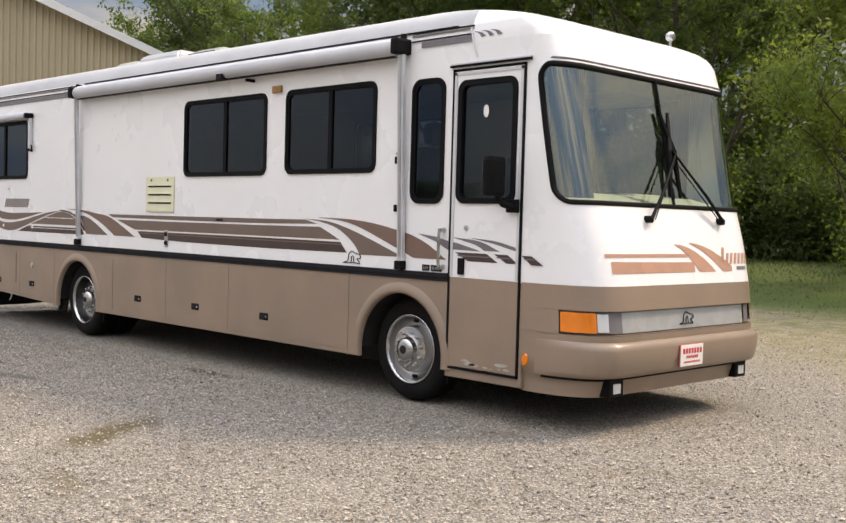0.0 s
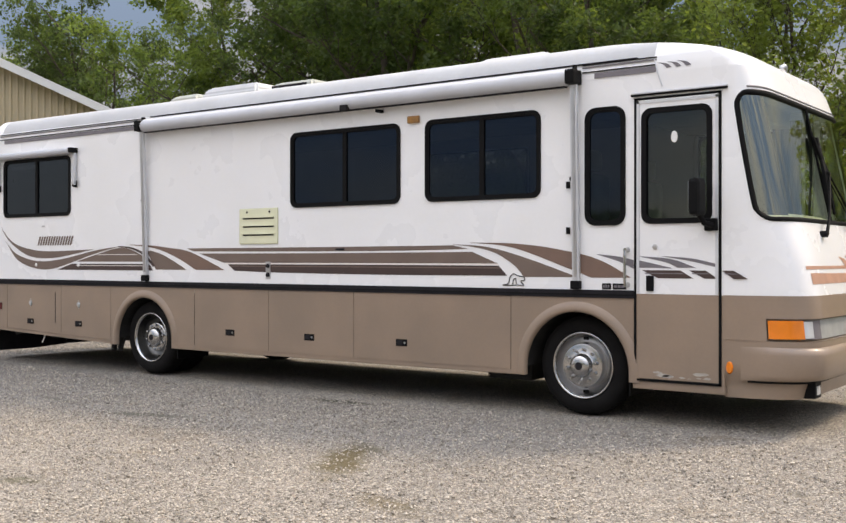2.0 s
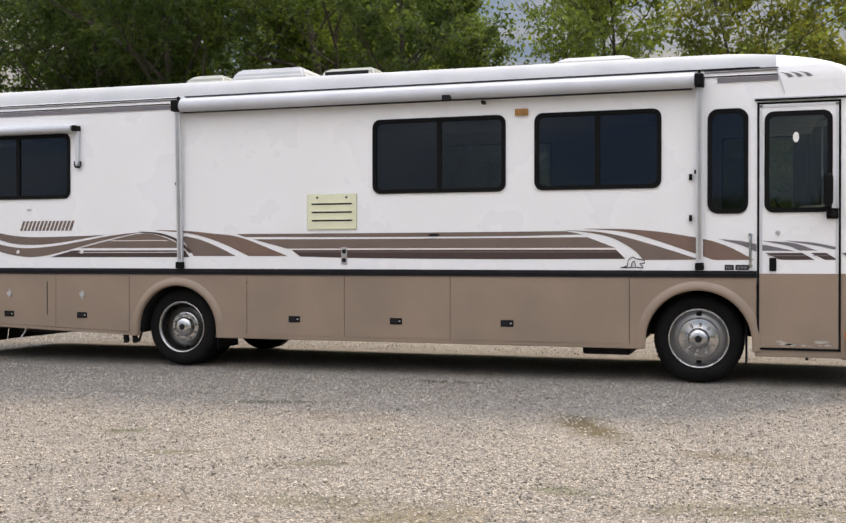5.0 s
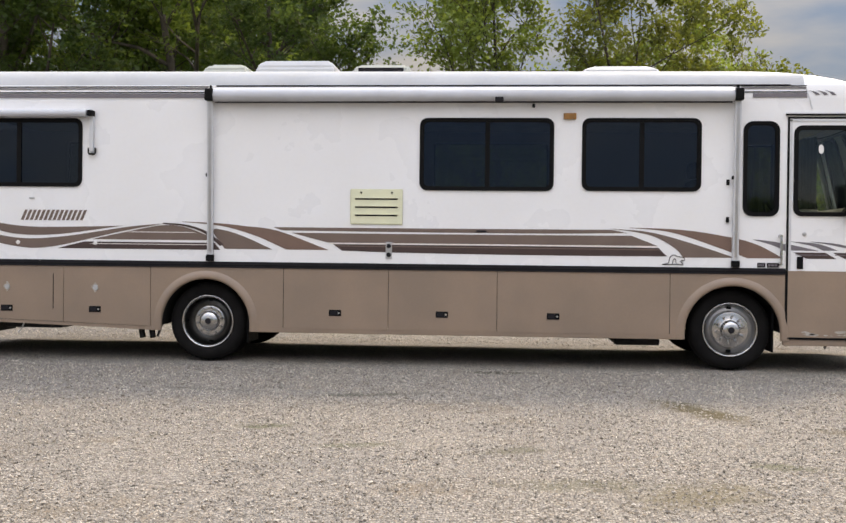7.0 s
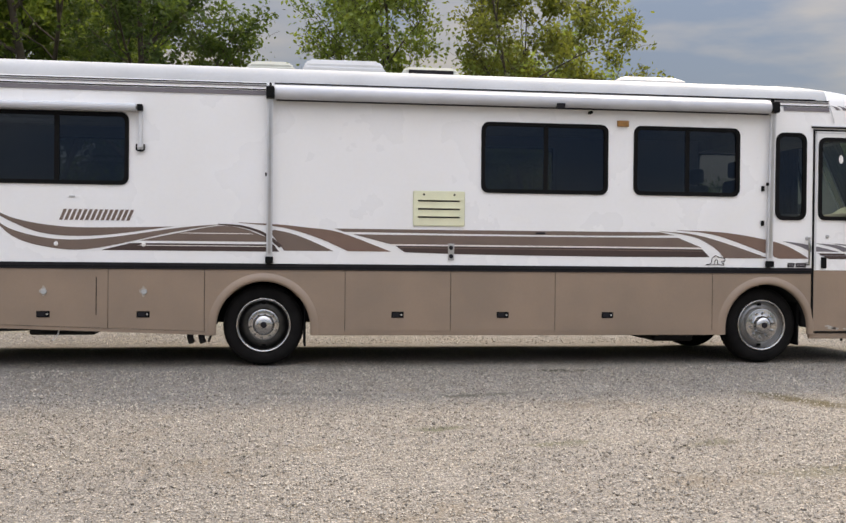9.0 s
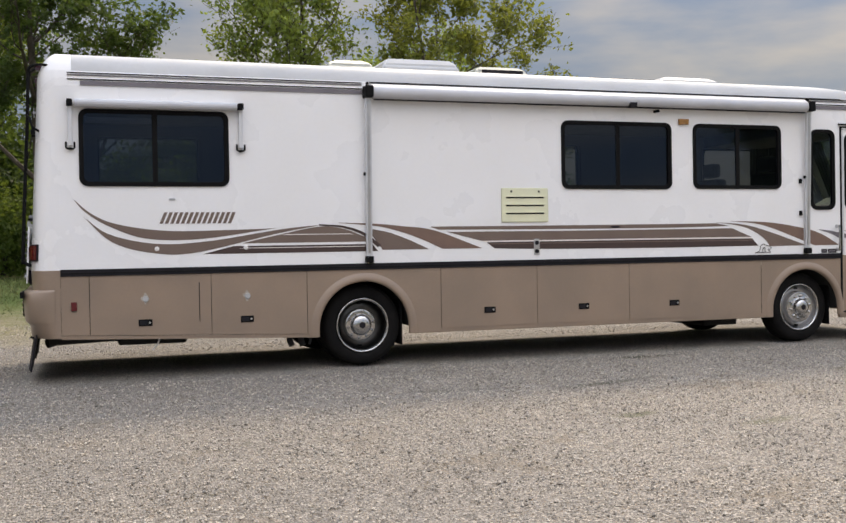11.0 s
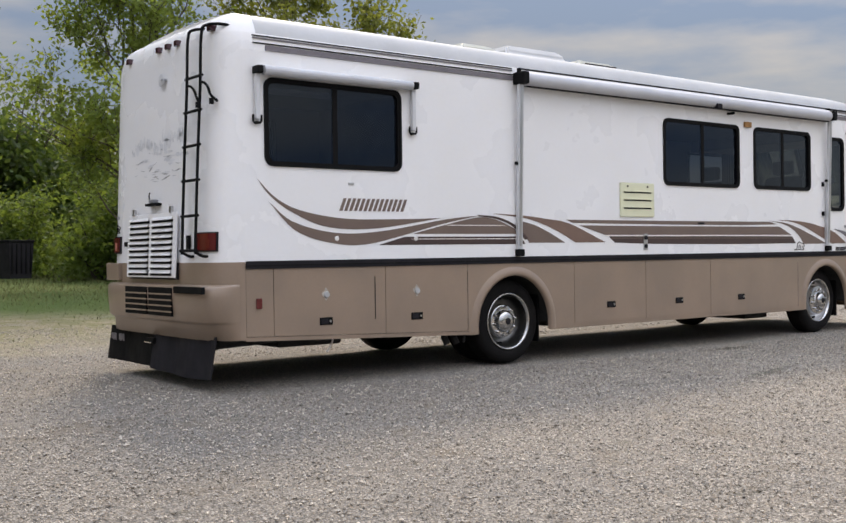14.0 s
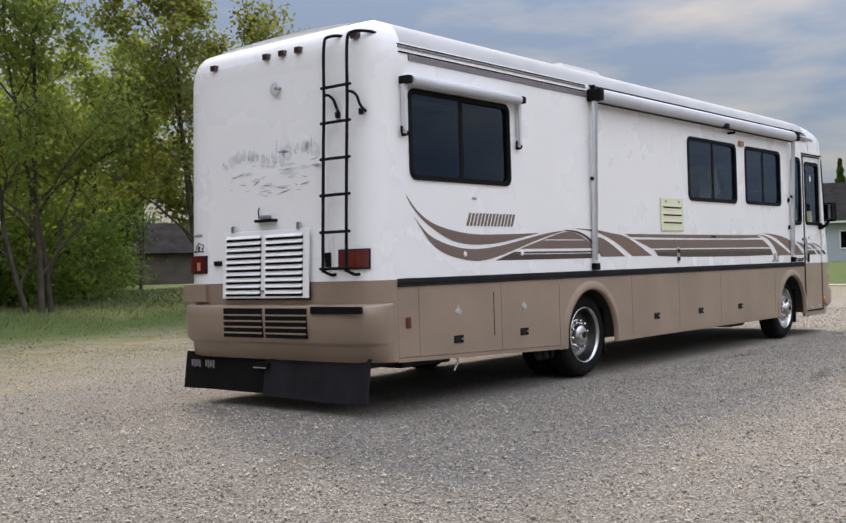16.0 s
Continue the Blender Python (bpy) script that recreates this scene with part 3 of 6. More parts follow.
# proud bumper
bump = [(0.415, 0.0), (0.425, 0.045), (0.46, 0.06), (0.55, 0.065), (0.62, 0.06), (0.665, 0.045), (0.68, 0.0)]
part("front_bumper", loft([[nose_point(z, t, g * max(0.03, min(1.0, (86 - abs(t)) / 34))) for t in [-86 + 172 * i / 76 for i in range(77)]] for z, g in bump]), "beige", rv, smooth=True)
# black strip along the recess under the bumper
part("bumper_recess_strip", loft([[nose_point(z, -84 + 168 * i / 60, -0.008) for i in range(61)] for z in (0.396, 0.418)]), "black", rv, smooth=True)
grille = nose_patch(0.742, 0.892, -46.5, 46.5, -0.03, "grille_panel", "silver", rv, 30, "brushed silver grille panel")
for sgn in (-1, 1):
    lamp = new("headlight")
    lamp.parent = rv
    a, b = sorted((sgn * 47, sgn * 63))
    nose_patch(0.745, 0.895, a, b, -0.022, "headlamp_bezel", "grey", lamp)
    a, b = sorted((sgn * 56.5, sgn * 63))
    nose_patch(0.755, 0.885, a, b, -0.008, "headlamp_lens", "lamp", lamp, label="clear square headlamp lens")
    a, b = sorted((sgn * 63.5, sgn * 78.3))
    nose_patch(0.748, 0.892, a, b, 0.004, "indicator_lens", "amber", lamp, label="amber wraparound indicator lens")
    fog = new("fog_light")
    fog.parent = rv
    p = nose_point(0.34, sgn * 47)
    part("fog_housing", box(p.x - 0.10, p.x + 0.015, p.y - 0.085, p.y + 0.085, 0.275, 0.415, 0.01), "black", fog)
    part("fog_lens", box(p.x, p.x + 0.022, p.y - 0.045, p.y + 0.045, 0.30, 0.375, 0.008), "lamp", fog)
# number plate with unreadable red print
plate = new("front_plate")
plate.parent = rv
px = 2.076
part("plate_sheet", box(px, px + 0.008, 0.985, 1.305, 0.462, 0.625, 0.003), "plate", plate)
part("plate_rim", box(px - 0.006, px + 0.003, 0.981, 1.309, 0.458, 0.629, 0.002), "platered", plate)
for z0, z1, y0, width, gap, count in ((0.558, 0.598, 1.015, 0.026, 0.040, 7), (0.522, 0.543, 1.065, 0.020, 0.029, 6), (0.487, 0.500, 1.03, 0.016, 0.024, 10)):
    for k in range(count):
        part("print_bar", box(px + 0.006, px + 0.0105, y0 + k * gap, y0 + k * gap + width, z0, z1), "platered", plate)


# animal emblem as a plain rounded outline
def emblem(to_world, w, parent, name="emblem"):
    ctrl = [(-0.62, 0.0), (-0.28, 0.10), (-0.22, 0.38), (0.0, 0.55), (0.22, 0.46), (0.55, 0.40), (0.60, 0.24), (0.38, 0.20), (0.56, 0.0), (0.2, 0.02), (-0.2, 0.0), (-0.62, 0.0)]
    pts = [to_world(a * w, b * w) for a, b in smooth_curve(ctrl, 44)]
    bm = tube(pts, 0.004, 5)
    tube([to_world(a * w, b * w) for a, b in smooth_curve([(-0.05, 0.04), (-0.02, 0.26), (0.1, 0.32), (0.15, 0.06)], 12)], 0.004, 5, bm)
    part(name, bm, "black", parent)


emblem(lambda a, b: nose_point(0.775 + b, math.degrees(math.asin(a / 1.235 - 0.02)), -0.024), 0.17, rv)
emblem(lambda a, b: Vector((-0.63 + a, -0.004, 1.135 + b)), 0.19, rv)

# stripes on the nose, wrapped on its curve
def nose_stripe(z_of, t0, t1, name, material, n=22):
    rows = []
    for i in range(n + 1):
        t = t0 + (t1 - t0) * i / n
        a, b = z_of(i / n)
        rows.append([nose_point(a + (b - a) * k / 3, t, 0.003) for k in range(4)])
    part(name, loft(rows), material, rv, smooth=True)


def phi(y):
    return math.degrees(math.asin((y - YC) / (WIDE / 2)))


nose_stripe(lambda u: (1.175, 1.262 - 0.01 * u), phi(0.265), phi(1.36), "nose_stripe", "orange")
nose_stripe(lambda u: (1.292, 1.318), phi(0.215), phi(1.30), "nose_stripe", "orange")
nose_stripe(lambda u: (1.390 - 0.215 * min(1.0, u / 0.56) ** 1.5, 1.394 - 0.219 * u ** 1.9), phi(1.10), phi(1.68), "nose_swoosh", "orange")
nose_stripe(lambda u: (1.400 - 0.225 * min(1.0, u / 0.74) ** 1.4, 1.406 - 0.190 * u ** 1.7), phi(1.32), phi(1.94), "nose_swoosh", "orange")
for i in range(8):
    y = 1.78 + i * 0.066
    hi = 1.37 if i == 0 else 1.325
    rows = [[nose_point(1.235 + (hi - 1.235) * k / 3, phi(y + k * 0.012 + w), 0.003) for k in range(4)] for w in (0, 0.02, 0.04)]
    part("script_bar", loft(rows), "orange", rv)
rows = [[nose_point(1.185 + 0.03 * k / 2, phi(2.02 + i * 0.022), 0.003) for k in range(3)] for i in range(9)]
part("script_underline", loft(rows), "grey", rv)

# windscreen: two panes with a centre bar, black gasket with rounded corners
screen = new("windscreen")
screen.parent = rv
for t0, t1 in ((-1.0, 0.0), (0.0, 1.0)):
    rows = []
    for j in range(13):
        z = 1.685 + 1.02 * j / 12
        e = glass_edge(z)
        rows.append([nose_point(z, (t0 + (t1 - t0) * i / 22) * (e + 0.5), -0.012) for i in range(23)])
    pane = part("windscreen_pane", loft(rows), "glass", screen, smooth=True)
    pane.visible_shadow = False


def gasket_path(grow):
    out = []
    r = 0.12
    loop = rounded(-1.15 - grow, 1.15 + grow, 1.69 - grow, 2.70 + grow, r, 6)
    # subdivide the long runs so that the gasket follows the curve
    full = []
    for k, (a, b) in enumerate(loop):
        c, d = loop[(k + 1) % len(loop)]
        m = max(1, int(math.hypot(c - a, d - b) / 0.05))
        full += [(a + (c - a) * i / m, b + (d - b) * i / m) for i in range(m)]
    for s, z in full:
        out.append(nose_point(z, s / 1.15 * glass_edge(z), 0.006))
    return out


path = gasket_path(0.006)
bm = bmesh.new()
n = len(path)
rings = []
for k in range(n):
    p, d = path[k], (path[(k + 1) % n] - path[k - 1]).normalized()
    out = Vector((1, 0, 0.2)) + Vector((0, (p.y - YC) * 0.5, 0))
    out.normalize()
    side = d.cross(out).normalized()
    out = side.cross(d).normalized()
    rings.append([bm.verts.new(p + side * a + out * b) for a, b in ((-0.022, -0.03), (-0.022, 0.000), (-0.014, 0.004), (0.008, 0.004), (0.014, 0.000), (0.014, -0.03))])
for a, b in zip(rings, rings[1:] + rings[:1]):
    for k in range(5):
        bm.faces.new((a[k], a[k + 1], b[k + 1], b[k]))
part("gasket", bm, "black", screen, "black rubber windscreen gasket", smooth=True)
# the shell's rounded corners round the opening
for su in (-1, 1):
    for z_c, sv in ((1.675, 1), (2.715, -1)):
        fan = [(1.17 * su, z_c)] + [(su * (1.165 - 0.12 * (1 - math.cos(radians(a)))), z_c + sv * (0.005 + 0.12 * (1 - math.sin(radians(a))))) for a in range(0, 91, 15)]
        pts = [nose_point(z, s / 1.15 * glass_edge(max(1.69, min(2.70, z))), 0.002) for s, z in fan]
        bm = bmesh.new()
        vs = [bm.verts.new(p) for p in pts]
        for a, b in zip(vs[1:], vs[2:]):
            bm.faces.new((vs[0], a, b))
        part("screen_corner", bm, "white", rv, smooth=True)
part("centre_bar", tube([nose_point(1.69 + 1.01 * k / 8, 0, 0.0) for k in range(9)], 0.013, 6), "black", screen)
# visor lip over the windscreen
part("brow_moulding", tube([nose_point(2.745, -74 + 148 * k / 40, 0.002) for k in range(41)], 0.008, 6), "grey", rv)

# wipers
for y_foot, y_top, sgn in ((0.80, 1.30, 1), (1.845, 1.20, -1)):
    wiper = new("wiper")
    wiper.parent = rv

    def on_nose(y, z, g=0.03):
        s = (y - YC) / (WIDE / 2)
        t = math.degrees(math.asin(max(-1, min(1, s))))
        return nose_point(z, t, g)
    foot = on_nose(y_foot, 1.58, 0.02)
    mid = on_nose(y_top - 0.02 * sgn, 2.13, 0.07)
    part("pivot", tube([foot + Vector((-0.03, 0, 0)), foot + Vector((0.035, 0, 0))], 0.028, 10), "black", wiper)
    part("wiper_arm", tube([foot + Vector((0.03, 0, 0)), foot.lerp(mid, 0.35) + Vector((0.035, 0, 0)), mid], [0.016, 0.012, 0.008], 6), "black", wiper)
    part("wiper_rod", tube([foot + Vector((0.03, 0.05 * sgn, 0.0)), mid + Vector((0, 0, -0.05))], 0.005, 5), "black", wiper)
    blade_top, blade_low = on_nose(y_top - 0.11 * sgn, 2.44, 0.02), on_nose(y_top + 0.02 * sgn, 1.76, 0.02)
    part("wiper_blade", tube([blade_top, mid + Vector((-0.03, 0, 0)), blade_low], [0.014, 0.026, 0.014], 5), "black", wiper)

# ---- roof, from the wall tops inwards ----
roof_rows = []
for k in range(11):
    a = radians(90 * k / 10)
    z = SIDE_TOP + 0.34 * math.sin(a)
    ins, tip, tail = 0.19 * (1 - math.cos(a)), 1.51 - 1.30 * (1 - math.cos(a)) ** 1.05, -9.05 + 0.20 * (1 - math.cos(a)) ** 1.3
    front = []
    for t in nose_thetas(2.7):
        p = nose_point(z, t, 0, tip, ins)
        if tip < XS + 0.19:
            x_side = tip - 0.19
            p.x = x_side + 0.19 * max(0.0, 1 - abs(math.sin(radians(t))) ** 7) ** (1 / 2.3)
        front.append(p)
    rear = [tail_point(z, 90 - 180 * i / 24, 0, tail, ins) for i in range(25)]
    roof_rows.append([*front, *rear, front[0].copy()])
edge = roof_rows[-1]
for s_, dz in ((0.6, 0.035), (0.15, 0.05), (0.0, 0.051)):
    roof_rows.append([Vector((p.x, YC + (p.y - YC) * s_, p.z + dz)) for p in edge])
for row in roof_rows:
    for p in row:
        if p.x > -1.5:
            p.z -= 0.034 * min(1.0, (p.x + 1.5) / 2.4) * (p.z - SIDE_TOP) / 0.34
# moulded white caps at nose and tail, a greyed membrane between them
for name, rows, material, x0, x1 in (("roof_edge", roof_rows[:4], "white", -99, 99), ("front_cap", roof_rows[3:], "white", 0.72, 99),
                                     ("roof_membrane", roof_rows[3:], "roof", -8.72, 0.72), ("rear_cap", roof_rows[3:], "white", -99, -8.72)):
    bm = loft(rows)
    bmesh.ops.remove_doubles(bm, verts=bm.verts, dist=0.0005)
    for cut, keep_low in ((x0, False), (x1, True)):
        if abs(cut) < 50:
            bmesh.ops.bisect_plane(bm, geom=bm.verts[:] + bm.edges[:] + bm.faces[:], plane_co=(cut, 0, 0), plane_no=(1, 0, 0), clear_outer=keep_low, clear_inner=not keep_low)
    part(name, bm, material, rv, smooth=True)


# ---- side walls ----
WIN = {"rear": (-8.663, -7.188, 1.93, 2.70), "mid": (-3.38, -1.92, 1.915, 2.707), "fore": (-1.62, -0.35, 1.92, 2.707), "slim": (0.088, 0.468, 1.66, 2.675)}
DOOR = (0.556, 1.292, 0.365, 2.715)


def hole(w, d=0.03):
    return (w[0] + d, w[1] - d, w[2] + d, w[3] - d)


bm = grid_wall(XR, XS, 1.075, SIDE_TOP, [hole(w) for w in WIN.values()] + [(DOOR[0], DOOR[1], 1.075, DOOR[3])], 0.0, 0.05)
part("side_wall", bm, "white", rv)
far_holes = [(-8.4, -7.2, 1.95, 2.68), (-3.4, -1.9, 1.95, 2.68), (0.15, 1.15, 1.72, 2.66)]
part("side_wall", grid_wall(XR, XS, 1.075, SIDE_TOP, far_holes, WIDE - 0.05, WIDE), "white", rv)
for w in far_holes:
    far = new("side_window")
    far.parent = rv
    part("window_frame", ring_frame(rounded(w[0] - 0.03, w[1] + 0.03, w[2] - 0.03, w[3] + 0.03, 0.09), rounded(w[0] + 0.02, w[1] - 0.02, w[2] + 0.02, w[3] - 0.02, 0.07), WIDE + 0.01, WIDE - 0.06), "black", far)
    sheet_pane(w[0] + 0.01, w[1] - 0.01, w[2] + 0.01, w[3] - 0.01, WIDE - 0.018, "farglass", far)
part("skirt_panel", box(XR, XS, WIDE - 0.04, WIDE, 0.335, 1.075), "beige", rv)


def side_window(w, split, kind="tint", r=0.085):
    win = new("side_window")
    win.parent = rv
    part("window_frame", ring_frame(rounded(*w, r), rounded(w[0] + 0.026, w[1] - 0.026, w[2] + 0.026, w[3] - 0.026, r - 0.02), -0.014, 0.05), "black", win)
    part("frame_lip", ring_frame(rounded(w[0] + 0.02, w[1] - 0.02, w[2] + 0.02, w[3] - 0.02, r - 0.015), rounded(w[0] + 0.045, w[1] - 0.045, w[2] + 0.045, w[3] - 0.045, r - 0.03), -0.008, 0.02), "black", win)
    mids = [w[0] + 0.03] + ([split] if split else []) + [w[1] - 0.03]
    for k, (a, b) in enumerate(zip(mids, mids[1:])):
        sheet_pane(a, b, w[2] + 0.03, w[3] - 0.03, 0.006 + 0.010 * k, kind, win)
    if split:
        part("mullion", box(split - 0.026, split + 0.026, 0.000, 0.03, w[2] + 0.03, w[3] - 0.03, 0.004), "black", win)
    return win


side_window(WIN["rear"], -7.93)
part("roller_blind", tube([(-8.60, 0.085, 2.600), (-7.95, 0.085, 2.600)], 0.030, 10), "plate", rv)
side_window(WIN["mid"], -2.64)
side_window(WIN["fore"], -0.98)
side_window(WIN["slim"], None, r=0.10)

# entrance door in its frame
door = new("entrance_door")
door.parent = rv
dx0, dx1, dz0, dz1 = DOOR
dw = (0.615, 1.225, 1.665, 2.63)
part("door_panel_upper", grid_wall(dx0 + 0.012, dx1 - 0.012, 1.082, dz1 - 0.014, [hole(dw)], -0.004, 0.035), "white", door)
part("door_panel_lower", box(dx0 + 0.012, dx1 - 0.012, -0.004, 0.035, dz0 + 0.01, 1.080), "beige", door)
part("door_window_frame", ring_frame(rounded(*dw, 0.085), rounded(dw[0] + 0.045, dw[1] - 0.045, dw[2] + 0.045, dw[3] - 0.045, 0.055), -0.018, 0.03), "black", door)
pane = sheet_pane(dw[0] + 0.03, dw[1] - 0.03, dw[2] + 0.03, dw[3] - 0.03, 0.008, "doorglass", door, "door_pane")
pane.visible_shadow = False
bm = bmesh.new()
for x in (dx0 + 0.003, dx1 - 0.003):
    box(x - 0.010, x + 0.010, -0.010, 0.045, dz0 - 0.01, dz1 + 0.002, bm=bm)
box(dx0 - 0.007, dx1 + 0.007, -0.010, 0.045, dz1 - 0.008, dz1 + 0.006, bm=bm)
box(dx0 - 0.007, dx1 + 0.007, -0.010, 0.045, dz0 - 0.012, dz0 + 0.006, bm=bm)
part("door_seal", bm, "black", door)
bm = bmesh.new()
for x in (dx0 + 0.028, dx1 - 0.028):
    box(x - 0.012, x + 0.012, -0.012, 0.0, 1.09, dz1 - 0.02, bm=bm)
box(dx0 + 0.016, dx1 - 0.016, -0.012, 0.0, dz1 - 0.042, dz1 - 0.02, bm=bm)
part("door_trim", bm, "alu", door)
rs = random.Random(3)
for k in range(9):
    cx, cz, r = rs.uniform(0.62, 1.20), 0.395 + abs(rs.gauss(0, 0.04)), rs.uniform(0.008, 0.035)
    part("scuff", slab([(cx + r * 1.8 * math.cos(q) * rs.uniform(0.6, 1.2), cz + r * 0.5 * math.sin(q) * rs.uniform(0.6, 1.2)) for q in [2 * math.pi * i / 14 for i in range(14)]], -0.0055, -0.004), "worn", door)
part("door_latch", box(0.66, 0.725, -0.022, 0.0, 1.105, 1.235, 0.008), "black", door)
part("keyhole", lathe([(0.0, -0.014), (0.02, -0.012), (0.022, 0.0)], (0.735, -0.004, 1.475), 14), "steel", door)
part("rain_gutter", box(dx0 - 0.03, dx1 + 0.06, -0.028, 0.0, dz1 + 0.02, dz1 + 0.035, 0.004), "black", rv)
part("gutter_moulding", box(dx0 - 0.03, dx1 + 0.06, -0.018, 0.0, dz1 + 0.037, dz1 + 0.052, 0.004), "alu", rv)
grab = new("grab_handle")
grab.parent = rv
part("grab_bar", tube([(0.487, -0.055, 1.16), (0.487, -0.06, 1.2), (0.487, -0.06, 1.40), (0.487, -0.055, 1.445)], 0.013, 8), "chrome", grab)
for z in (1.155, 1.45):
    part("grab_foot", tube([(0.487, 0.0, z), (0.487, -0.03, z), (0.487, -0.058, z)], [0.024, 0.018, 0.016], 8), "chrome", grab)

# door mirror on its bracket
mirror = new("door_mirror")
mirror.parent = rv
bm = box(1.13, 1.215, -0.29, -0.10, 1.715, 2.015, 0.035)
part("mirror_housing", bm, "black", mirror)
part("mirror_face", box(1.123, 1.131, -0.270, -0.120, 1.75, 1.985, 0.003), "mirrorglass", mirror)
part("mirror_bracket", box(1.17, 1.275, -0.05, -0.004, 1.60, 1.70, 0.01), "black", mirror)
part("mirror_arm", tube([(1.235, -0.04, 1.64), (1.20, -0.12, 1.66), (1.175, -0.18, 1.74)], [0.028, 0.024, 0.022], 8), "black", mirror)

# belt rail and skirt panels
part("belt_rail", box(XR, dx0 - 0.01, -0.012, 0.0, 1.040, 1.108, 0.004), "belt", rv)
part("belt_groove", box(XR, dx0 - 0.012, -0.015, -0.010, 1.062, 1.072), "black", rv)
WHEELS = {"rear": -5.76, "front": 0.0}
ARCH_R, ARCH_Z = 0.508, 0.41
seams = [-8.86, -8.59, -7.395, -6.39, -4.88, -3.71, -2.517, -0.662, 0.546]


def arch_panel(x0, x1, cx):
    """A skirt panel with a round wheel opening."""
    bm = bmesh.new()
    n = 28
    low, high = [], []
    for k in range(n + 1):
        a = math.pi * (1 - k / n)
        low.append((cx + ARCH_R * math.cos(a), ARCH_Z + ARCH_R * 1.0 * math.sin(a)))
        high.append((cx + ARCH_R * math.cos(a), 1.042))
    low = [(x0, 0.335), (cx - ARCH_R - 0.001, 0.335)] + low + [(cx + ARCH_R + 0.001, 0.335), (x1, 0.335)]
    high = [(x0, 1.042), (cx - ARCH_R - 0.001, 1.042)] + high + [(cx + ARCH_R + 0.001, 1.042), (x1, 1.042)]
    rows = [[(x, y, z) for x, z in line] for line, y in ((low, 0.03), (low, 0.0), (high, 0.0), (high, 0.03))]
    return loft(rows, bm)


for a, b in zip(seams, seams[1:]):
    wheel_x = next((x for x in WHEELS.values() if a < x < b), None)
    if wheel_x is not None:
        part("skirt_panel", arch_panel(a + 0.003, b - 0.003, wheel_x), "beige", rv)
        fl = []
        for rr, yy in ((ARCH_R - 0.004, 0.03), (ARCH_R - 0.004, -0.016), (ARCH_R + 0.02, -0.022), (ARCH_R + 0.055, -0.016), (ARCH_R + 0.088, 0.001)):
            row = [(wheel_x - rr, yy, 0.335)] + [(wheel_x + rr * math.cos(math.pi * (1 - k / 32)), yy, ARCH_Z + rr * math.sin(math.pi * (1 - k / 32))) for k in range(33)] + [(wheel_x + rr, yy, 0.335)]
            fl.append(row)
        part("wheel_arch_flare", loft(fl), "beige", rv, smooth=True)
        part("wheel_well", loft([[(wheel_x + (ARCH_R + 0.02) * math.cos(math.pi * (1 - k / 20)), y, ARCH_Z + (ARCH_R + 0.02) * math.sin(math.pi * (1 - k / 20))) for k in range(21)] for y in (0.03, 0.75)]), "dark", rv)
    else:
        hatch = new("compartment_door")
        hatch.parent = rv
        za, zb = (0.375 + 0.034 * max(0.0, -6.39 - v) for v in (a, b))
        bm = slab([(a + 0.003, za), (b - 0.003, zb), (b - 0.003, 1.038), (a + 0.003, 1.038)], 0.0, 0.03)
        part("hatch_panel", bm, "beige", hatch)
        if b <= -6.38:
            part("hatch_rail", slab([(a, za - 0.04), (b, zb - 0.04), (b, zb - 0.004), (a, za - 0.004)], 0.004, 0.04), "beige", hatch)
        lx = {-8.59: -8.057, -7.395: -7.03, -4.88: -4.30, -3.71: -3.118, -2.517: -1.907}.get(a)
        if lx:
            part("latch_plate", box(lx - 0.068, lx + 0.068, -0.006, 0.0, 0.522, 0.59, 0.003), "black", hatch)
            part("latch_paddle", box(lx - 0.056, lx + 0.02, -0.010, -0.004, 0.532, 0.578, 0.003), "belt", hatch)
            part("latch_key", tube([(lx + 0.042, -0.012, 0.556), (lx + 0.042, 0, 0.556)], 0.011, 10), "steel", hatch)
            if lx < -6:
                # worn paint round a plate that was taken off
                part("worn_patch", slab([(lx + 0.034 * math.cos(q) * (1 + 0.3 * math.sin(3 * q + lx)), 0.80 + 0.048 * math.sin(q) * (1 + 0.25 * math.cos(4 * q))) for q in [2 * math.pi * i / 18 for i in range(18)]], -0.002, 0.0), "worn", hatch)
                part("latch_boss", lathe([(0.0, -0.012), (0.026, -0.011), (0.030, 0.0)], (lx + 0.008, -0.002, 0.795), 14), "silver", hatch)
part("panel_strip", box(-7.52, -7.512, -0.003, 0.0, 0.55, 0.95), "belt", rv)
bm = bmesh.new()
for a, b in ((-6.39, -6.275), (-5.245, -0.515), (0.515, 0.55)):
    box(a, b, 0.004, 0.04, 0.328, 0.381, 0.008, bm)
part("skirt_rail", bm, "beige", rv)
# unseen strips added to block light through the panel seams
for x in seams[1:-1]:
    part("seam_backing", box(x - 0.02, x + 0.02, 0.042, 0.05, 0.40, 1.04), "dark", rv)
part("step_well", box(0.53, 1.33, 0.004, 0.05, 0.285, 0.352, 0.008), "beige", rv)
part("skirt_corner", box(1.30, XS + 0.01, 0.0, 0.04, 0.30, 1.08), "beige", rv)
side_refl = part("side_reflector", lathe([(0.0, -0.018), (0.024, -0.015), (0.03, 0.0)], (1.365, 0.0, 0.508), 14), "amber", rv, "amber oval side reflector")
side_refl.matrix_local = Matrix.Translation((0, 0, 0.508)) @ Matrix.Diagonal((1, 1, 1.7, 1)) @ Matrix.Translation((0, 0, -0.508))
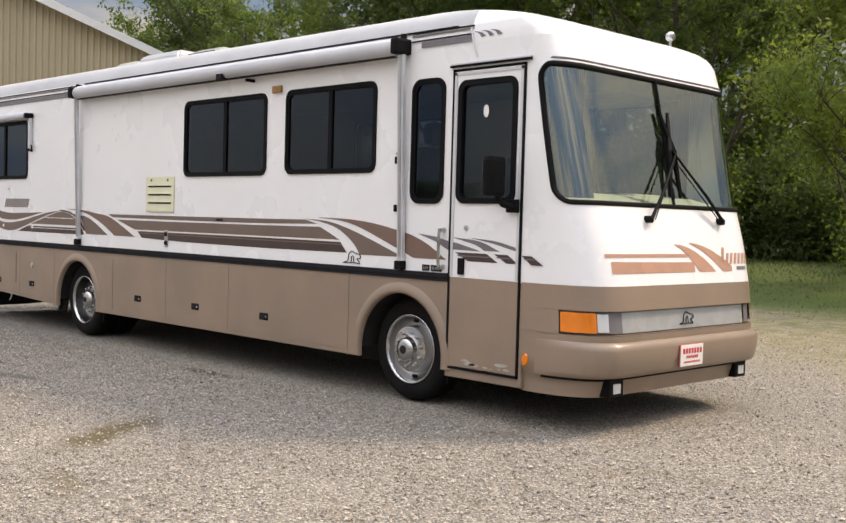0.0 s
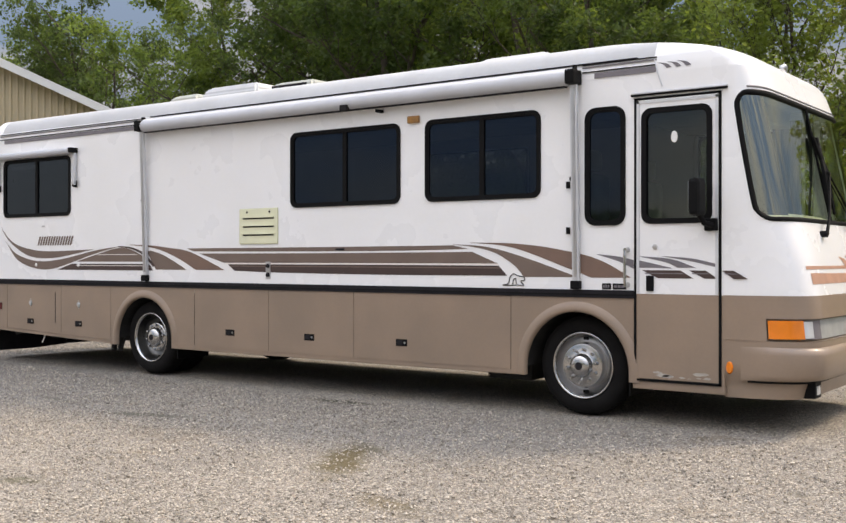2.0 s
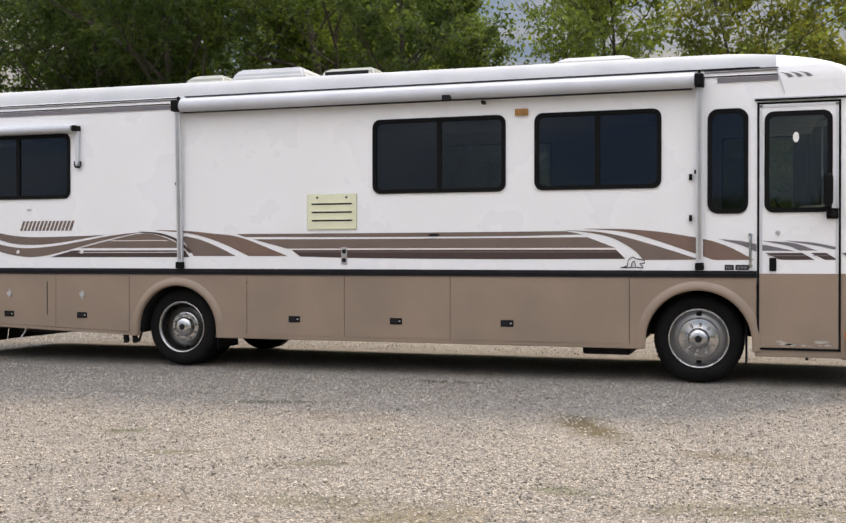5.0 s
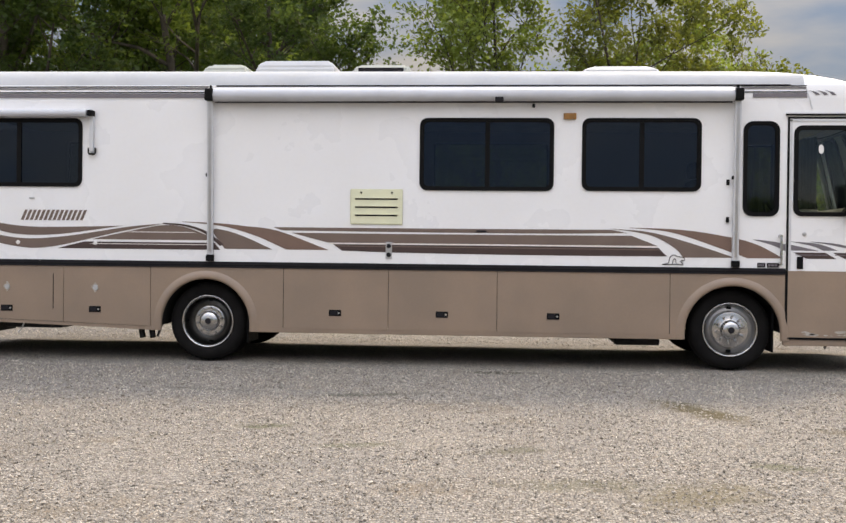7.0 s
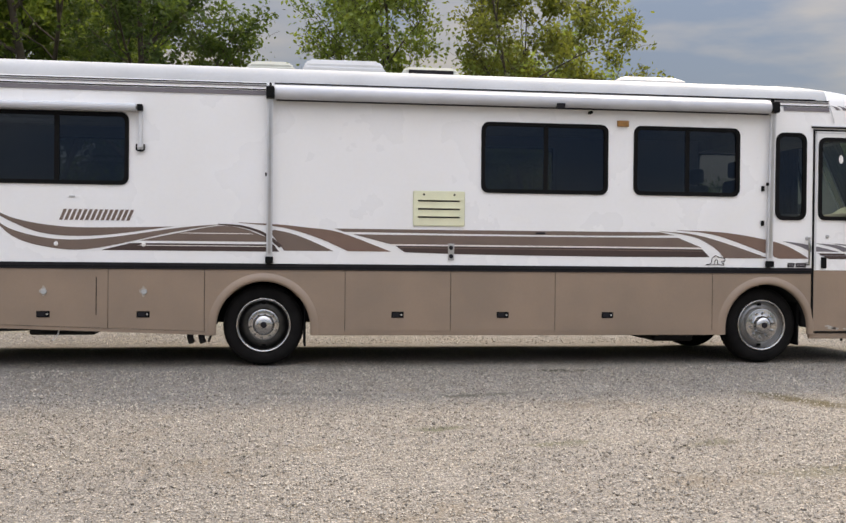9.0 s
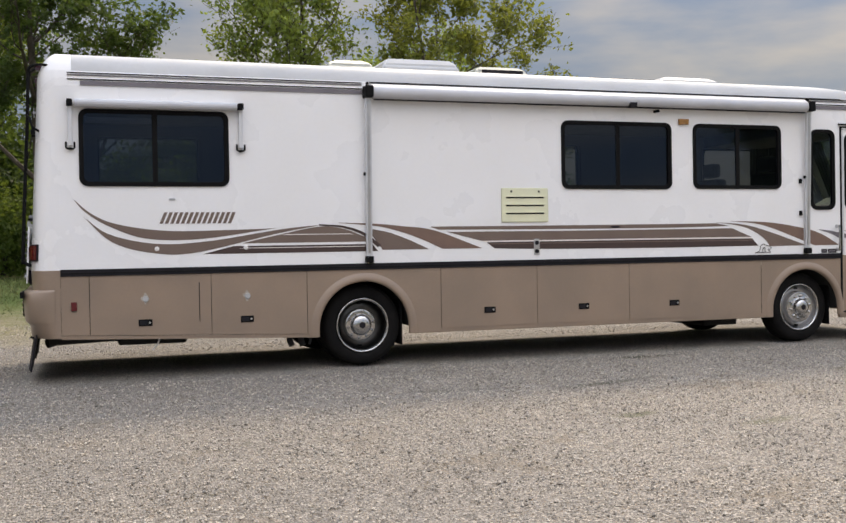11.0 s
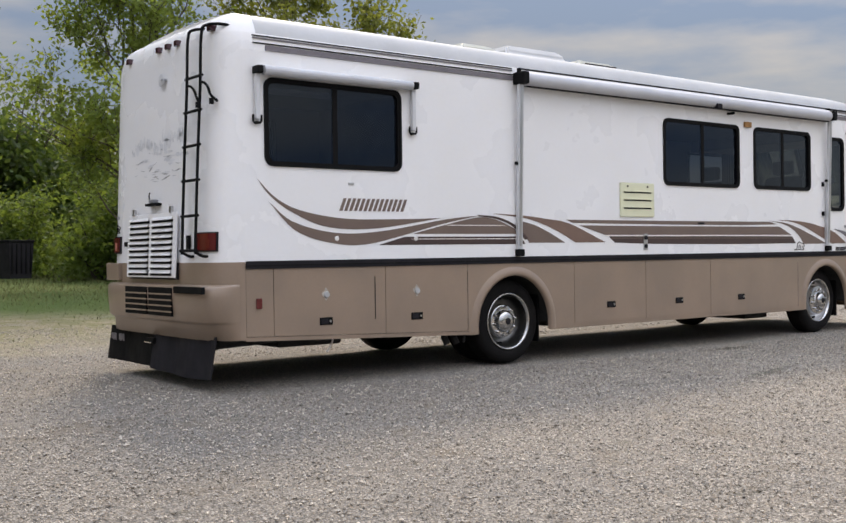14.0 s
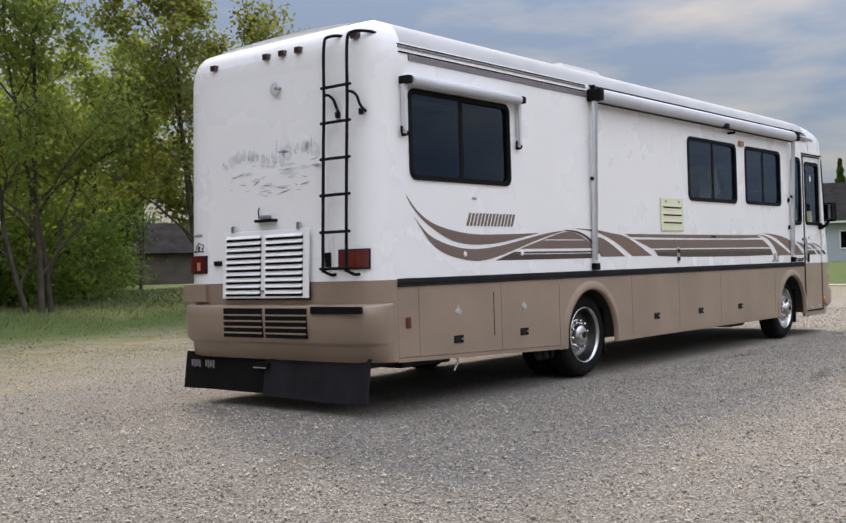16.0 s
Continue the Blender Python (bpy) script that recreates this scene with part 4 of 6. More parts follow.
rear_refl = part("side_reflector", box(-8.765, -8.71, -0.014, 0.0, 0.695, 0.785, 0.006), "red", rv, "red oblong side reflector")

# badges, plugs and small fittings
for x0, x1 in ((0.25, 0.335), (0.35, 0.475)):
    part("badge", box(x0, x1, -0.004, 0.0, 1.115, 1.165), "black", rv)
    for k in range(3):
        part("badge_print", box(x0 + 0.012 + k * (x1 - x0 - 0.02) / 3, x0 + 0.004 + (k + 1) * (x1 - x0 - 0.02) / 3, -0.0055, -0.002, 1.128, 1.152), "grey", rv)
part("plug_plate", box(-3.745, -3.675, -0.008, 0.0, 1.160, 1.345, 0.004), "steel", rv)
for z in (1.205, 1.30):
    part("plug_cap", lathe([(0.0, -0.016), (0.022, -0.015), (0.026, 0.0)], (-3.71, -0.006, z), 12), "belt", rv)
part("marker_light", box(-1.822, -1.684, -0.030, 0.0, 2.690, 2.760, 0.01), "oldamber", rv, "amber side marker light")
for x, z in ((-7.77, 1.80),):
    part("side_vent", box(x - 0.03, x + 0.03, -0.008, 0, z - 0.01, z + 0.012, 0.003), "steel", rv)
for x, z in ((-7.93, 1.30), (-7.03, 1.30)):
    part("key_lock", lathe([(0.0, -0.012), (0.018, -0.01), (0.026, 0.0)], (x, 0.0, z), 12), "plate", rv)
part("stripe_light", box(-2.75, -2.64, -0.012, 0.0, 1.462, 1.484, 0.004), "belt", rv)
for x, z in ((-0.065, 2.02), (-0.065, 1.62)):
    part("arm_clip", box(x - 0.02, x + 0.01, -0.03, 0.0, z - 0.03, z + 0.03, 0.004), "black", rv)

# fridge vent with three louvres
vent = new("fridge_vent")
vent.parent = rv
part("vent_plate", box(-4.14, -3.562, -0.014, 0.0, 1.537, 1.925, 0.012), "cream", vent, "yellowed plastic vent plate")
for z in (1.635, 1.725, 1.815):
    part("vent_slot", box(-4.085, -3.617, -0.0155, -0.010, z - 0.008, z + 0.008), "belt", vent)
    part("louvre", box(-4.09, -3.612, -0.030, -0.012, z + 0.008, z + 0.020, 0.004), "cream", vent)
for x in (-4.02, -3.68):
    part("vent_screw", tube([(x, -0.02, 1.885), (x, -0.01, 1.885)], 0.012, 8), "black", vent)


# ---- stripes on the side ----
def swoosh(top, low, material, name="stripe", y=-0.0025, n=26):
    a, b = smooth_curve(top, n), smooth_curve(low, n)
    part(name, loft([[(x, y, z) for x, z in line] for line in (a, b)]), material, rv)


def strip(x0a, x0b, x1a, x1b, z_lo, z_hi, material, y=-0.0025):
    bm = slab([(x0a, z_lo), (x1a, z_lo), (x1b, z_hi), (x0b, z_hi)], y, y + 0.001)
    part("stripe", bm, material, rv)


swoosh([(-8.735, 1.815), (-8.56, 1.66), (-8.309, 1.551), (-7.829, 1.481), (-7.2, 1.483), (-6.713, 1.497)],
       [(-8.735, 1.815), (-8.62, 1.68), (-8.408, 1.539), (-8.035, 1.405), (-7.493, 1.393), (-6.713, 1.497)], "brown")
swoosh([(-8.633, 1.626), (-8.385, 1.449), (-7.934, 1.351), (-7.415, 1.37), (-6.66, 1.485), (-6.25, 1.525)],
       [(-8.633, 1.626), (-8.362, 1.371), (-7.987, 1.26), (-7.549, 1.253), (-6.714, 1.437), (-6.25, 1.522)], "brown")
swoosh([(-7.06, 1.345), (-6.694, 1.425), (-6.264, 1.507), (-6.0, 1.488), (-5.74, 1.395)], [(-7.06, 1.342), (-6.69, 1.343), (-6.264, 1.343), (-6.0, 1.343), (-5.725, 1.343)], "brown")
strip(-7.47, -7.16, -5.60, -5.66, 1.238, 1.316, "maroon")
strip(-7.10, -7.05, -5.70, -5.70, 1.290, 1.297, "pinline", -0.0045)
strip(-6.68, -6.60, -5.86, -5.92, 1.425, 1.433, "pinline", -0.0045)
swoosh([(-6.25, 1.535), (-5.98, 1.515), (-5.75, 1.44), (-5.56, 1.30)], [(-6.25, 1.52), (-6.0, 1.495), (-5.78, 1.42), (-5.60, 1.28)], "maroon", y=-0.0035)
swoosh([(-5.647, 1.475), (-5.467, 1.437), (-5.255, 1.36), (-5.011, 1.25)], [(-5.70, 1.46), (-5.66, 1.40), (-5.60, 1.32), (-5.546, 1.25)], "brown")
swoosh([(-6.031, 1.55), (-5.631, 1.535), (-5.314, 1.505), (-4.945, 1.455), (-4.378, 1.25)], [(-6.031, 1.545), (-5.646, 1.512), (-5.406, 1.463), (-5.132, 1.373), (-4.855, 1.25)], "tan")
swoosh([(-5.0, 1.497), (-3.5, 1.497), (-2.0, 1.5), (-1.30, 1.503)], [(-4.90, 1.462), (-3.5, 1.455), (-2.0, 1.455), (-1.12, 1.468)], "brown")
swoosh([(-4.80, 1.437), (-3.5, 1.435), (-2.0, 1.437), (-1.08, 1.441)], [(-4.39, 1.332), (-3.5, 1.332), (-2.0, 1.332), (-0.80, 1.332)], "brown")
swoosh([(-4.33, 1.316), (-3.5, 1.316), (-2.0, 1.316), (-0.79, 1.312)], [(-4.23, 1.245), (-3.5, 1.228), (-2.0, 1.218), (-0.70, 1.222)], "maroon")
swoosh([(-4.30, 1.301), (-2.5, 1.299), (-0.77, 1.296)], [(-4.30, 1.292), (-2.5, 1.290), (-0.77, 1.287)], "brown", y=-0.0045)
swoosh([(-4.39, 1.333), (-2.5, 1.332), (-0.80, 1.332)], [(-4.36, 1.318), (-2.5, 1.318), (-0.79, 1.315)], "pinline")
swoosh([(-1.30, 1.513), (-0.966, 1.492), (-0.698, 1.438), (-0.362, 1.34), (0.02, 1.215)], [(-1.30, 1.51), (-1.066, 1.485), (-0.832, 1.43), (-0.629, 1.318), (-0.526, 1.212)], "brown")
swoosh([(-1.10, 1.527), (-0.7, 1.518), (-0.365, 1.489), (-0.02, 1.432)], [(-1.10, 1.524), (-0.766, 1.498), (-0.498, 1.437), (-0.02, 1.272)], "tan")
swoosh([(0.02, 1.425), (0.17, 1.385), (0.32, 1.325), (0.52, 1.215)], [(0.02, 1.26), (0.06, 1.245), (0.11, 1.225), (0.15, 1.212)], "tan")
swoosh([(0.20, 1.415), (0.40, 1.395), (0.543, 1.365)], [(0.20, 1.412), (0.40, 1.355), (0.543, 1.29)], "grey")
swoosh([(0.575, 1.365), (0.70, 1.34), (0.88, 1.300)], [(0.575, 1.300), (0.70, 1.300), (0.88, 1.295)], "grey", y=-0.0065)
swoosh([(0.60, 1.397), (0.877, 1.373), (1.09, 1.302)], [(0.60, 1.394), (0.83, 1.345), (0.93, 1.302)], "grey", y=-0.0065)
swoosh([(0.80, 1.397), (1.05, 1.378), (1.27, 1.332)], [(0.80, 1.394), (1.02, 1.36), (1.27, 1.305)], "grey", y=-0.0065)
for a, b, c, d in ((0.62, 0.76, 1.07, 0.955), (1.03, 1.16, 1.272, 1.17), (1.305, 1.40, 1.515, 1.40)):
    strip(b, a, c, d, 1.214, 1.280, "maroon", -0.0065)
    swoosh([(a + 0.02, 1.258), (d + 0.025, 1.258)], [(a + 0.03, 1.250), (d + 0.035, 1.250)], "grey", y=-0.008)
# maker's script as a plain slanted hatching in its colour
for k in range(14):
    x, top, low = -7.90 + k * 0.053, 1.668, 1.553
    lean = 0.42
    loop = [(x + lean * (low - 1.555), low), (x + 0.033 + lean * (low - 1.555), low), (x + 0.033 + lean * (top - 1.555), top), (x + lean * (top - 1.555), top)]
    part("script_bar", slab(loop, -0.0035, -0.001), "brown", rv)

# ---- awnings ----
awning = new("patio_awning")
awning.parent = rv
AX0, AX1, AY, AZ = -5.66, -0.03, -0.085, 2.940
prof = [(AX0, 0.066), (AX0 + 0.01, 0.072), (AX0 + 1.5, 0.071), (AX0 + 3.0, 0.069), (AX1 - 0.01, 0.070), (AX1, 0.064)]
bm = tube([(x, AY, AZ) for x, r in prof], [r for x, r in prof], 20)
part("awning_roll", bm, "awning", awning, "pale grey rolled awning fabric", angle=40)
part("awning_hem", box(AX0, AX1, -0.085, -0.0, 3.006, 3.014), "belt", awning)
part("awning_rail", box(AX0, AX1 + 0.6, 0.000, 0.05, 3.058, 3.068), "belt", awning)
# dark strip added as the shadow line under the roll
part("awning_shadow_line", box(AX0 + 0.02, AX1 - 0.02, -0.105, -0.06, 2.862, 2.874, 0.003), "belt", awning)
part("awning_flap", loft([[(x, y, z) for x in (AX0, AX1)] for y, z in ((-0.140, 2.985), (-0.085, 3.022), (0.0, 3.045), (0.025, 3.06))]), "awning", awning)
for x in (AX0 - 0.045, AX1 + 0.045):
    arm = new("awning_arm")
    arm.parent = awning
    for name, half, near, deep, z0, z1, material in (("arm_post", 0.032, 0.0, 0.034, 1.17, 2.92, "alu"), ("arm_channel", 0.014, 0.030, 0.012, 1.22, 2.86, "steel")):
        rows = []
        for sx, sy in ((-half, 0.0), (half, 0.0), (half, deep), (-half, deep), (-half, 0.0)):
            rows.append([(x + sx, -0.004 - 0.055 * (z - 1.17) / 1.75 - near - sy, z) for z in (z0, z1)])
        part(name, loft(rows), material, arm)
    part("arm_foot", box(x - 0.042, x + 0.042, -0.065, 0.0, 1.112, 1.185, 0.01), "black", arm)
    part("arm_head", box(x - 0.045, x + 0.045, -0.17, 0.0, 2.88, 3.01, 0.02), "black", arm)
    part("arm_knob", tube([(x - 0.05, -0.04, 2.07), (x - 0.02, -0.04, 2.07)], 0.02, 8), "black", arm)
    part("arm_knuckle", box(x - 0.012, x + 0.012, -0.08, -0.03, 3.0, 3.055, 0.006), "black", arm)
part("awning_strap", box(-2.56, -2.47, -0.172, -0.10, 2.86, 2.915, 0.006), "belt", awning)
part("roll_support", box(-2.16, -2.13, -0.10, 0.0, 2.82, 2.85, 0.004), "black", awning)
wawn = new("window_awning")
wawn.parent = rv
part("awning_roll", tube([(-8.70, -0.075, 2.745), (-7.11, -0.075, 2.745)], 0.042, 14), "awning", wawn, "white rolled window awning")
part("awning_case", box(-8.70, -7.11, -0.06, 0.0, 2.765, 2.79, 0.006), "white", wawn)
for x in (-8.742, -7.068):
    part("awning_end", box(x - 0.030, x + 0.026, -0.112, 0.0, 2.715, 2.782, 0.012), "black", wawn)
    part("awning_strut", box(x - 0.020, x + 0.020, -0.055, -0.012, 2.325, 2.72, 0.005), "alu", wawn)
    hook = [(x - 0.040, -0.03, 2.365), (x - 0.040, -0.03, 2.31), (x - 0.030, -0.03, 2.298), (x + 0.030, -0.03, 2.298), (x + 0.040, -0.03, 2.31), (x + 0.040, -0.03, 2.365)]
    bm = tube(hook, 0.010, 6)
    tube([(x, -0.03, 2.298), (x, 0.0, 2.298)], 0.014, 8, bm)
    part("strut_bracket", bm, "black", wawn)
# drip rails along the top of the wall
for a, b in ((-8.76, -5.75), (0.06, 0.74)):
    for z0, z1, m_ in ((3.050, 3.058, "belt"), (3.026, 3.037, "grey"), (2.984, 2.993, "black"), (2.928, 2.974, "grey")):
        ins = 0.0 if z0 < 2.95 else 0.19 * (1 - math.sqrt(max(0.0, 1 - ((z0 - SIDE_TOP) / 0.34) ** 2)))
        part("drip_rail", box(a + (0.12 if z0 < 2.98 else 0.0), b, ins - 0.010, ins + 0.02, z0, z1), m_, rv)
for k in range(3):
    x = 0.78 + k * 0.085
    swoosh([(x, 3.0), (x + 0.06, 2.985), (x + 0.10, 2.955)], [(x - 0.03, 3.0), (x + 0.02, 2.985), (x + 0.055, 2.95)], "grey", y=-0.004)
part("drip_wire", tube([(0.73, -0.01, 3.03), (0.76, -0.02, 2.93), (0.80, -0.012, 2.80)], 0.006, 6), "alu", rv)

# ---- roof fittings ----
def roof_unit(name, x0, x1, w, h, material, yc=YC, taper=0.10, bevel=0.05):
    bm = bmesh.new()
    z0 = 3.265
    bx = []
    for z, t in ((z0, 0), (z0 + h * 0.55, 0.02), (z0 + h, taper)):
        bx.append([bm.verts.new(p) for p in ((x0 + t, yc - w / 2 + t, z), (x1 - t, yc - w / 2 + t, z), (x1 - t, yc + w / 2 - t, z), (x0 + t, yc + w / 2 - t, z))])
    for a, b in zip(bx, bx[1:]):
        for k in range(4):
            bm.faces.new((a[k], a[(k + 1) % 4], b[(k + 1) % 4], b[k]))
    bm.faces.new(bx[-1])
    bmesh.ops.bevel(bm, geom=[e for e in bm.edges if not e.is_boundary], offset=bevel * 0.5, segments=2, affect="EDGES")
    return part(name, bm, material, rv)


roof_unit("roof_vent", -6.00, -5.42, 0.55, 0.145, "smoke", yc=0.80, taper=0.10)
roof_unit("air_conditioner", -5.36, -4.40, 0.74, 0.180, "roof", yc=0.88, taper=0.08)
roof_unit("roof_vent", -4.23, -3.52, 0.70, 0.130, "smoke", yc=0.86, taper=0.08)
part("vent_grille", box(-4.14, -3.62, 0.490, 0.512, 3.292, 3.345, 0.004), "belt", rv)
roof_unit("solar_panel", -2.74, -1.74, 0.55, 0.058, "belt", yc=0.85, taper=0.02, bevel=0.01)
roof_unit("air_conditioner", -1.60, -0.66, 0.74, 0.155, "roof", yc=1.10, taper=0.14)
part("antenna", tube([(0.70, 1.6, 3.28), (0.70, 1.6, 3.46)], 0.006, 5), "black", rv)
for y, zc, m_ in ((0.40, 3.035, "palelens"), (1.39, 3.085, "pinklens"), (1.59, 3.082, "pinklens"), (1.80, 3.078, "pinklens"), (2.22, 3.02, "palelens")):
    a = math.asin((zc - SIDE_TOP) / 0.34)
    fx = 1.51 - 1.30 * (1 - math.cos(a)) ** 1.05
    s_ = (y - YC) / (WIDE / 2 - 0.19 * (1 - math.cos(a)))
    p = nose_point(zc, math.degrees(math.asin(s_)), 0, fx, 0.19 * (1 - math.cos(a)))
    lens = part("clearance_light", box(-0.05, 0.006, -0.044, 0.044, -0.026, 0.026, 0.006), m_, rv, "faded clearance light")
    lens.matrix_local = Matrix.Translation(p - Vector((0.010, 0, 0.032))) @ Matrix.Rotation(radians(-34), 4, "Y")
horn = part("roof_horn", lathe([(0.0, -0.02), (0.035, -0.03), (0.045, 0.0), (0.036, 0.03), (0.015, 0.045), (0.0, 0.045)], (0, 0, 0), 14), "steel", rv, "dull steel roof horn", smooth=True)
horn.matrix_local = Matrix.Translation((1.120, 2.196, 3.238)) @ Matrix.Rotation(radians(90), 4, "Z")
part("horn_stalk", tube([(1.120, 2.196, 3.098), (1.120, 2.196, 3.218)], 0.014, 6), "steel", rv)

# ---- tail ----
def tail_thetas():
    return [90 - 180 * i / 48 for i in range(49)]


part("tail_shell", loft([[tail_point(z, t) for t in tail_thetas()] for z in (1.10, 1.3, 1.6, 1.9, 2.2, 2.5, 2.75, 2.92)]), "white", rv, smooth=True)
part("tail_skirt", loft([[tail_point(z, t) for t in tail_thetas()] for z in (0.43, 0.6, 0.8, 1.0, 1.10)]), "beige", rv, smooth=True)
bump = [(0.43, -0.02), (0.44, 0.02), (0.56, 0.03), (0.575, 0.05), (0.60, 0.075), (0.80, 0.085), (0.885, 0.08), (0.905, 0.06), (0.91, 0.0)]
part("rear_bumper", loft([[tail_point(z, t, g * max(0.05, min(1.0, (85 - abs(t)) / 25))) for t in [85 - 170 * i / 64 for i in range(65)]] for z, g in bump]), "beige", rv, smooth=True)
RX = -9.14
bx = RX - 0.095
grid_ = new("bumper_grille")
grid_.parent = rv
for y0, y1 in ((0.70, 1.20), (1.25, 1.75)):
    part("grille_opening", box(bx + 0.002, bx + 0.05, y0, y1, 0.625, 0.88), "black", grid_)
    for k in range(4):
        z = 0.665 + k * 0.052
        part("grille_slat", box(bx - 0.006, bx + 0.008, y0 - 0.005, y1 + 0.005, z - 0.007, z + 0.007, 0.003), "beige", grid_)
part("bumper_slot", box(bx - 0.004, bx + 0.03, 0.07, 0.64, 0.835, 0.895, 0.006), "black", rv)
part("corner_step", box(RX - 0.03, RX + 0.02, 2.07, 2.40, 0.93, 1.10, 0.01), "beige", rv)
flap = new("mud_flap")
flap.parent = rv
bm = loft([[(RX + 0.03 - 0.06 * u + 0.015 * math.sin(9 * y), y, 0.47 - 0.36 * u - 0.015 * math.sin(3.0 * y)) for y in [0.10 + (1.32 - 0.10) * i / 14 for i in range(15)]] for u in [k / 6 for k in range(7)]])
part("flap_sheet", thicken(bm, 0.012), "belt", flap, "black rubber mud flap")
bm = loft([[(RX + 0.05 - 0.05 * u + 0.01 * math.sin(7 * y), y, 0.47 - 0.34 * u) for y in [1.30 + (2.45 - 1.30) * i / 12 for i in range(13)]] for u in [k / 6 for k in range(7)]])
part("flap_sheet", thicken(bm, 0.012), "black", flap, "black rubber mud flap")
part("hitch", box(RX - 0.03, RX + 0.05, 1.25, 1.42, 0.345, 0.40, 0.01), "black", rv)
part("hitch_pin", box(RX - 0.05, RX - 0.03, 1.26, 1.42, 0.352, 0.366, 0.003), "chrome", rv)
for y in (2.05, 2.25):
    for k in range(4):
        part("flap_print", box(RX - 0.02, RX - 0.012, y - 0.06 + k * 0.035, y - 0.04 + k * 0.035, 0.33 + 0.01 * (k % 2), 0.40), "grey", flap)

# engine louvre panel, propped slightly open at its foot
louv = new("engine_louvre")
louv.parent = rv
bm = box(-0.018, 0.0, 0.70, 1.80, -0.59, 0.0, 0.006)
sheet = part("louvre_sheet", bm, "white", louv)
slats = []
for y0, y1 in ((0.765, 1.225), (1.285, 1.745)):
    for k in range(10):
        z = -0.065 - k * 0.054
        slats.append(part("slat", loft([[(x, y, z + dz) for y in (y0, y1)] for x, dz in ((-0.018, 0.026), (-0.030, 0.018), (-0.040, 0.002), (-0.038, -0.002))]), "white", louv))
        slats.append(part("slat_gap", box(-0.0225, -0.012, y0, y1, z - 0.022, z + 0.002), "black", louv))
for y in (0.82, 1.66):
    part("hinge", box(-0.03, 0.0, y - 0.02, y + 0.02, -0.005, 0.055, 0.004), "steel", louv)
part("louvre_knob", tube([(-0.05, 1.255, -0.53), (-0.015, 1.255, -0.53)], 0.013, 8), "steel", louv)
louv.matrix_local = Matrix.Translation((RX - 0.008, 0, 1.555)) @ Matrix.Rotation(radians(3.0), 4, "Y")
part("louvre_shadow_box", box(RX - 0.028, RX - 0.002, 0.72, 1.78, 0.95, 1.10), "belt", rv)

def tail_at(y, z, grow=0.0):
    return tail_point(z, math.degrees(math.asin(max(-1.0, min(1.0, (y - YC) / (WIDE / 2))))), grow)


def tail_patch(y0, y1, z0, z1, grow, depth, name, material, parent, n=8, label=""):
    bm = loft([[tail_at(y0 + (y1 - y0) * i / n, z, grow) for i in range(n + 1)] for z in (z0, (z0 + z1) / 2, z1)])
    return part(name, thicken(bm, depth), material, parent, label)


for y0, y1, white in ((0.11, 0.40, 0), (2.07, 2.36, 1)):
    tl = new("tail_light")
    tl.parent = rv
    tail_patch(y0, y1, 1.195, 1.362, 0.018, 0.03, "light_bezel", "belt", tl)
    m0, m1 = y0 + 0.09, y1 - 0.09
    tail_patch(y0 + 0.012, m0, 1.207, 1.350, 0.026, 0.012, "red_lens", "red", tl)
    tail_patch(m0, m1, 1.207, 1.350, 0.025, 0.012, "amber_lens", "redamber" if not white else "red", tl)
    tail_patch(m1, y1 - 0.012, 1.207, 1.350, 0.026, 0.012, "red_lens", "red", tl)
    tail_patch(m0 - 0.02, m0 + 0.03, 1.225, 1.30, 0.030, 0.008, "reverse_lens", "pinklens" if white else "redamber", tl)
part("socket_box", box(RX - 0.02, RX, 0.47, 0.53, 1.22, 1.34, 0.006), "black", rv)
part("tail_badge", box(RX - 0.012, RX + 0.01, 1.87, 1.965, 1.262, 1.305, 0.003), "black", rv)
for k in range(5):
    tail_patch(2.17 + k * 0.034, 2.195 + k * 0.034, 1.535, 1.563, 0.004, 0.004, "badge_letter_bar", "inkdark", rv, 2)
emblem(lambda a, b: tail_at(2.23 - a, 1.40 + b, 0.004), 0.15, rv)
# plate lamp and handle above the louvre
part("plate_lamp", box(RX - 0.04, RX + 0.03, 1.13, 1.37, 1.63, 1.655, 0.008), "black", rv)
part("lamp_body", box(RX - 0.03, RX + 0.03, 1.21, 1.30, 1.658, 1.69, 0.008), "inkdark", rv)
part("lamp_wire", tube([(RX - 0.01, 1.33, 1.66), (RX - 0.012, 1.335, 1.73), (RX - 0.005, 1.33, 1.76)], 0.006, 5), "black", rv)
for y in (0.88, 1.08, 1.285, 2.0):
    part("clearance_light", box(-9.075, -9.0, y - 0.035, y + 0.035, 3.065, 3.12, 0.01), "darkred", rv, "dark red clearance light")
part("clearance_light", box(-9.06, -8.99, 0.20, 0.27, 3.09, 3.145, 0.01), "darkred", rv)
# a bracket hole where a camera was taken off
part("camera_scar", lathe([(0.0, 0.0), (0.05, 0.001), (0.06, 0.004)], (0, 0, 0), 16), "ink", rv).matrix_local = Matrix.Translation((-9.098, 1.15, 2.79)) @ Matrix.Rotation(radians(-90), 4, "Z")
part("camera_plug", box(-9.105, -9.06, 1.10, 1.14, 2.78, 2.80, 0.006), "inkdark", rv)

# faded drawing of a lake shore: short strokes, trees as thin uprights
rnd = random.Random(5)


def tail_x(z):
    return lerp_table(z, TAIL) - 0.003


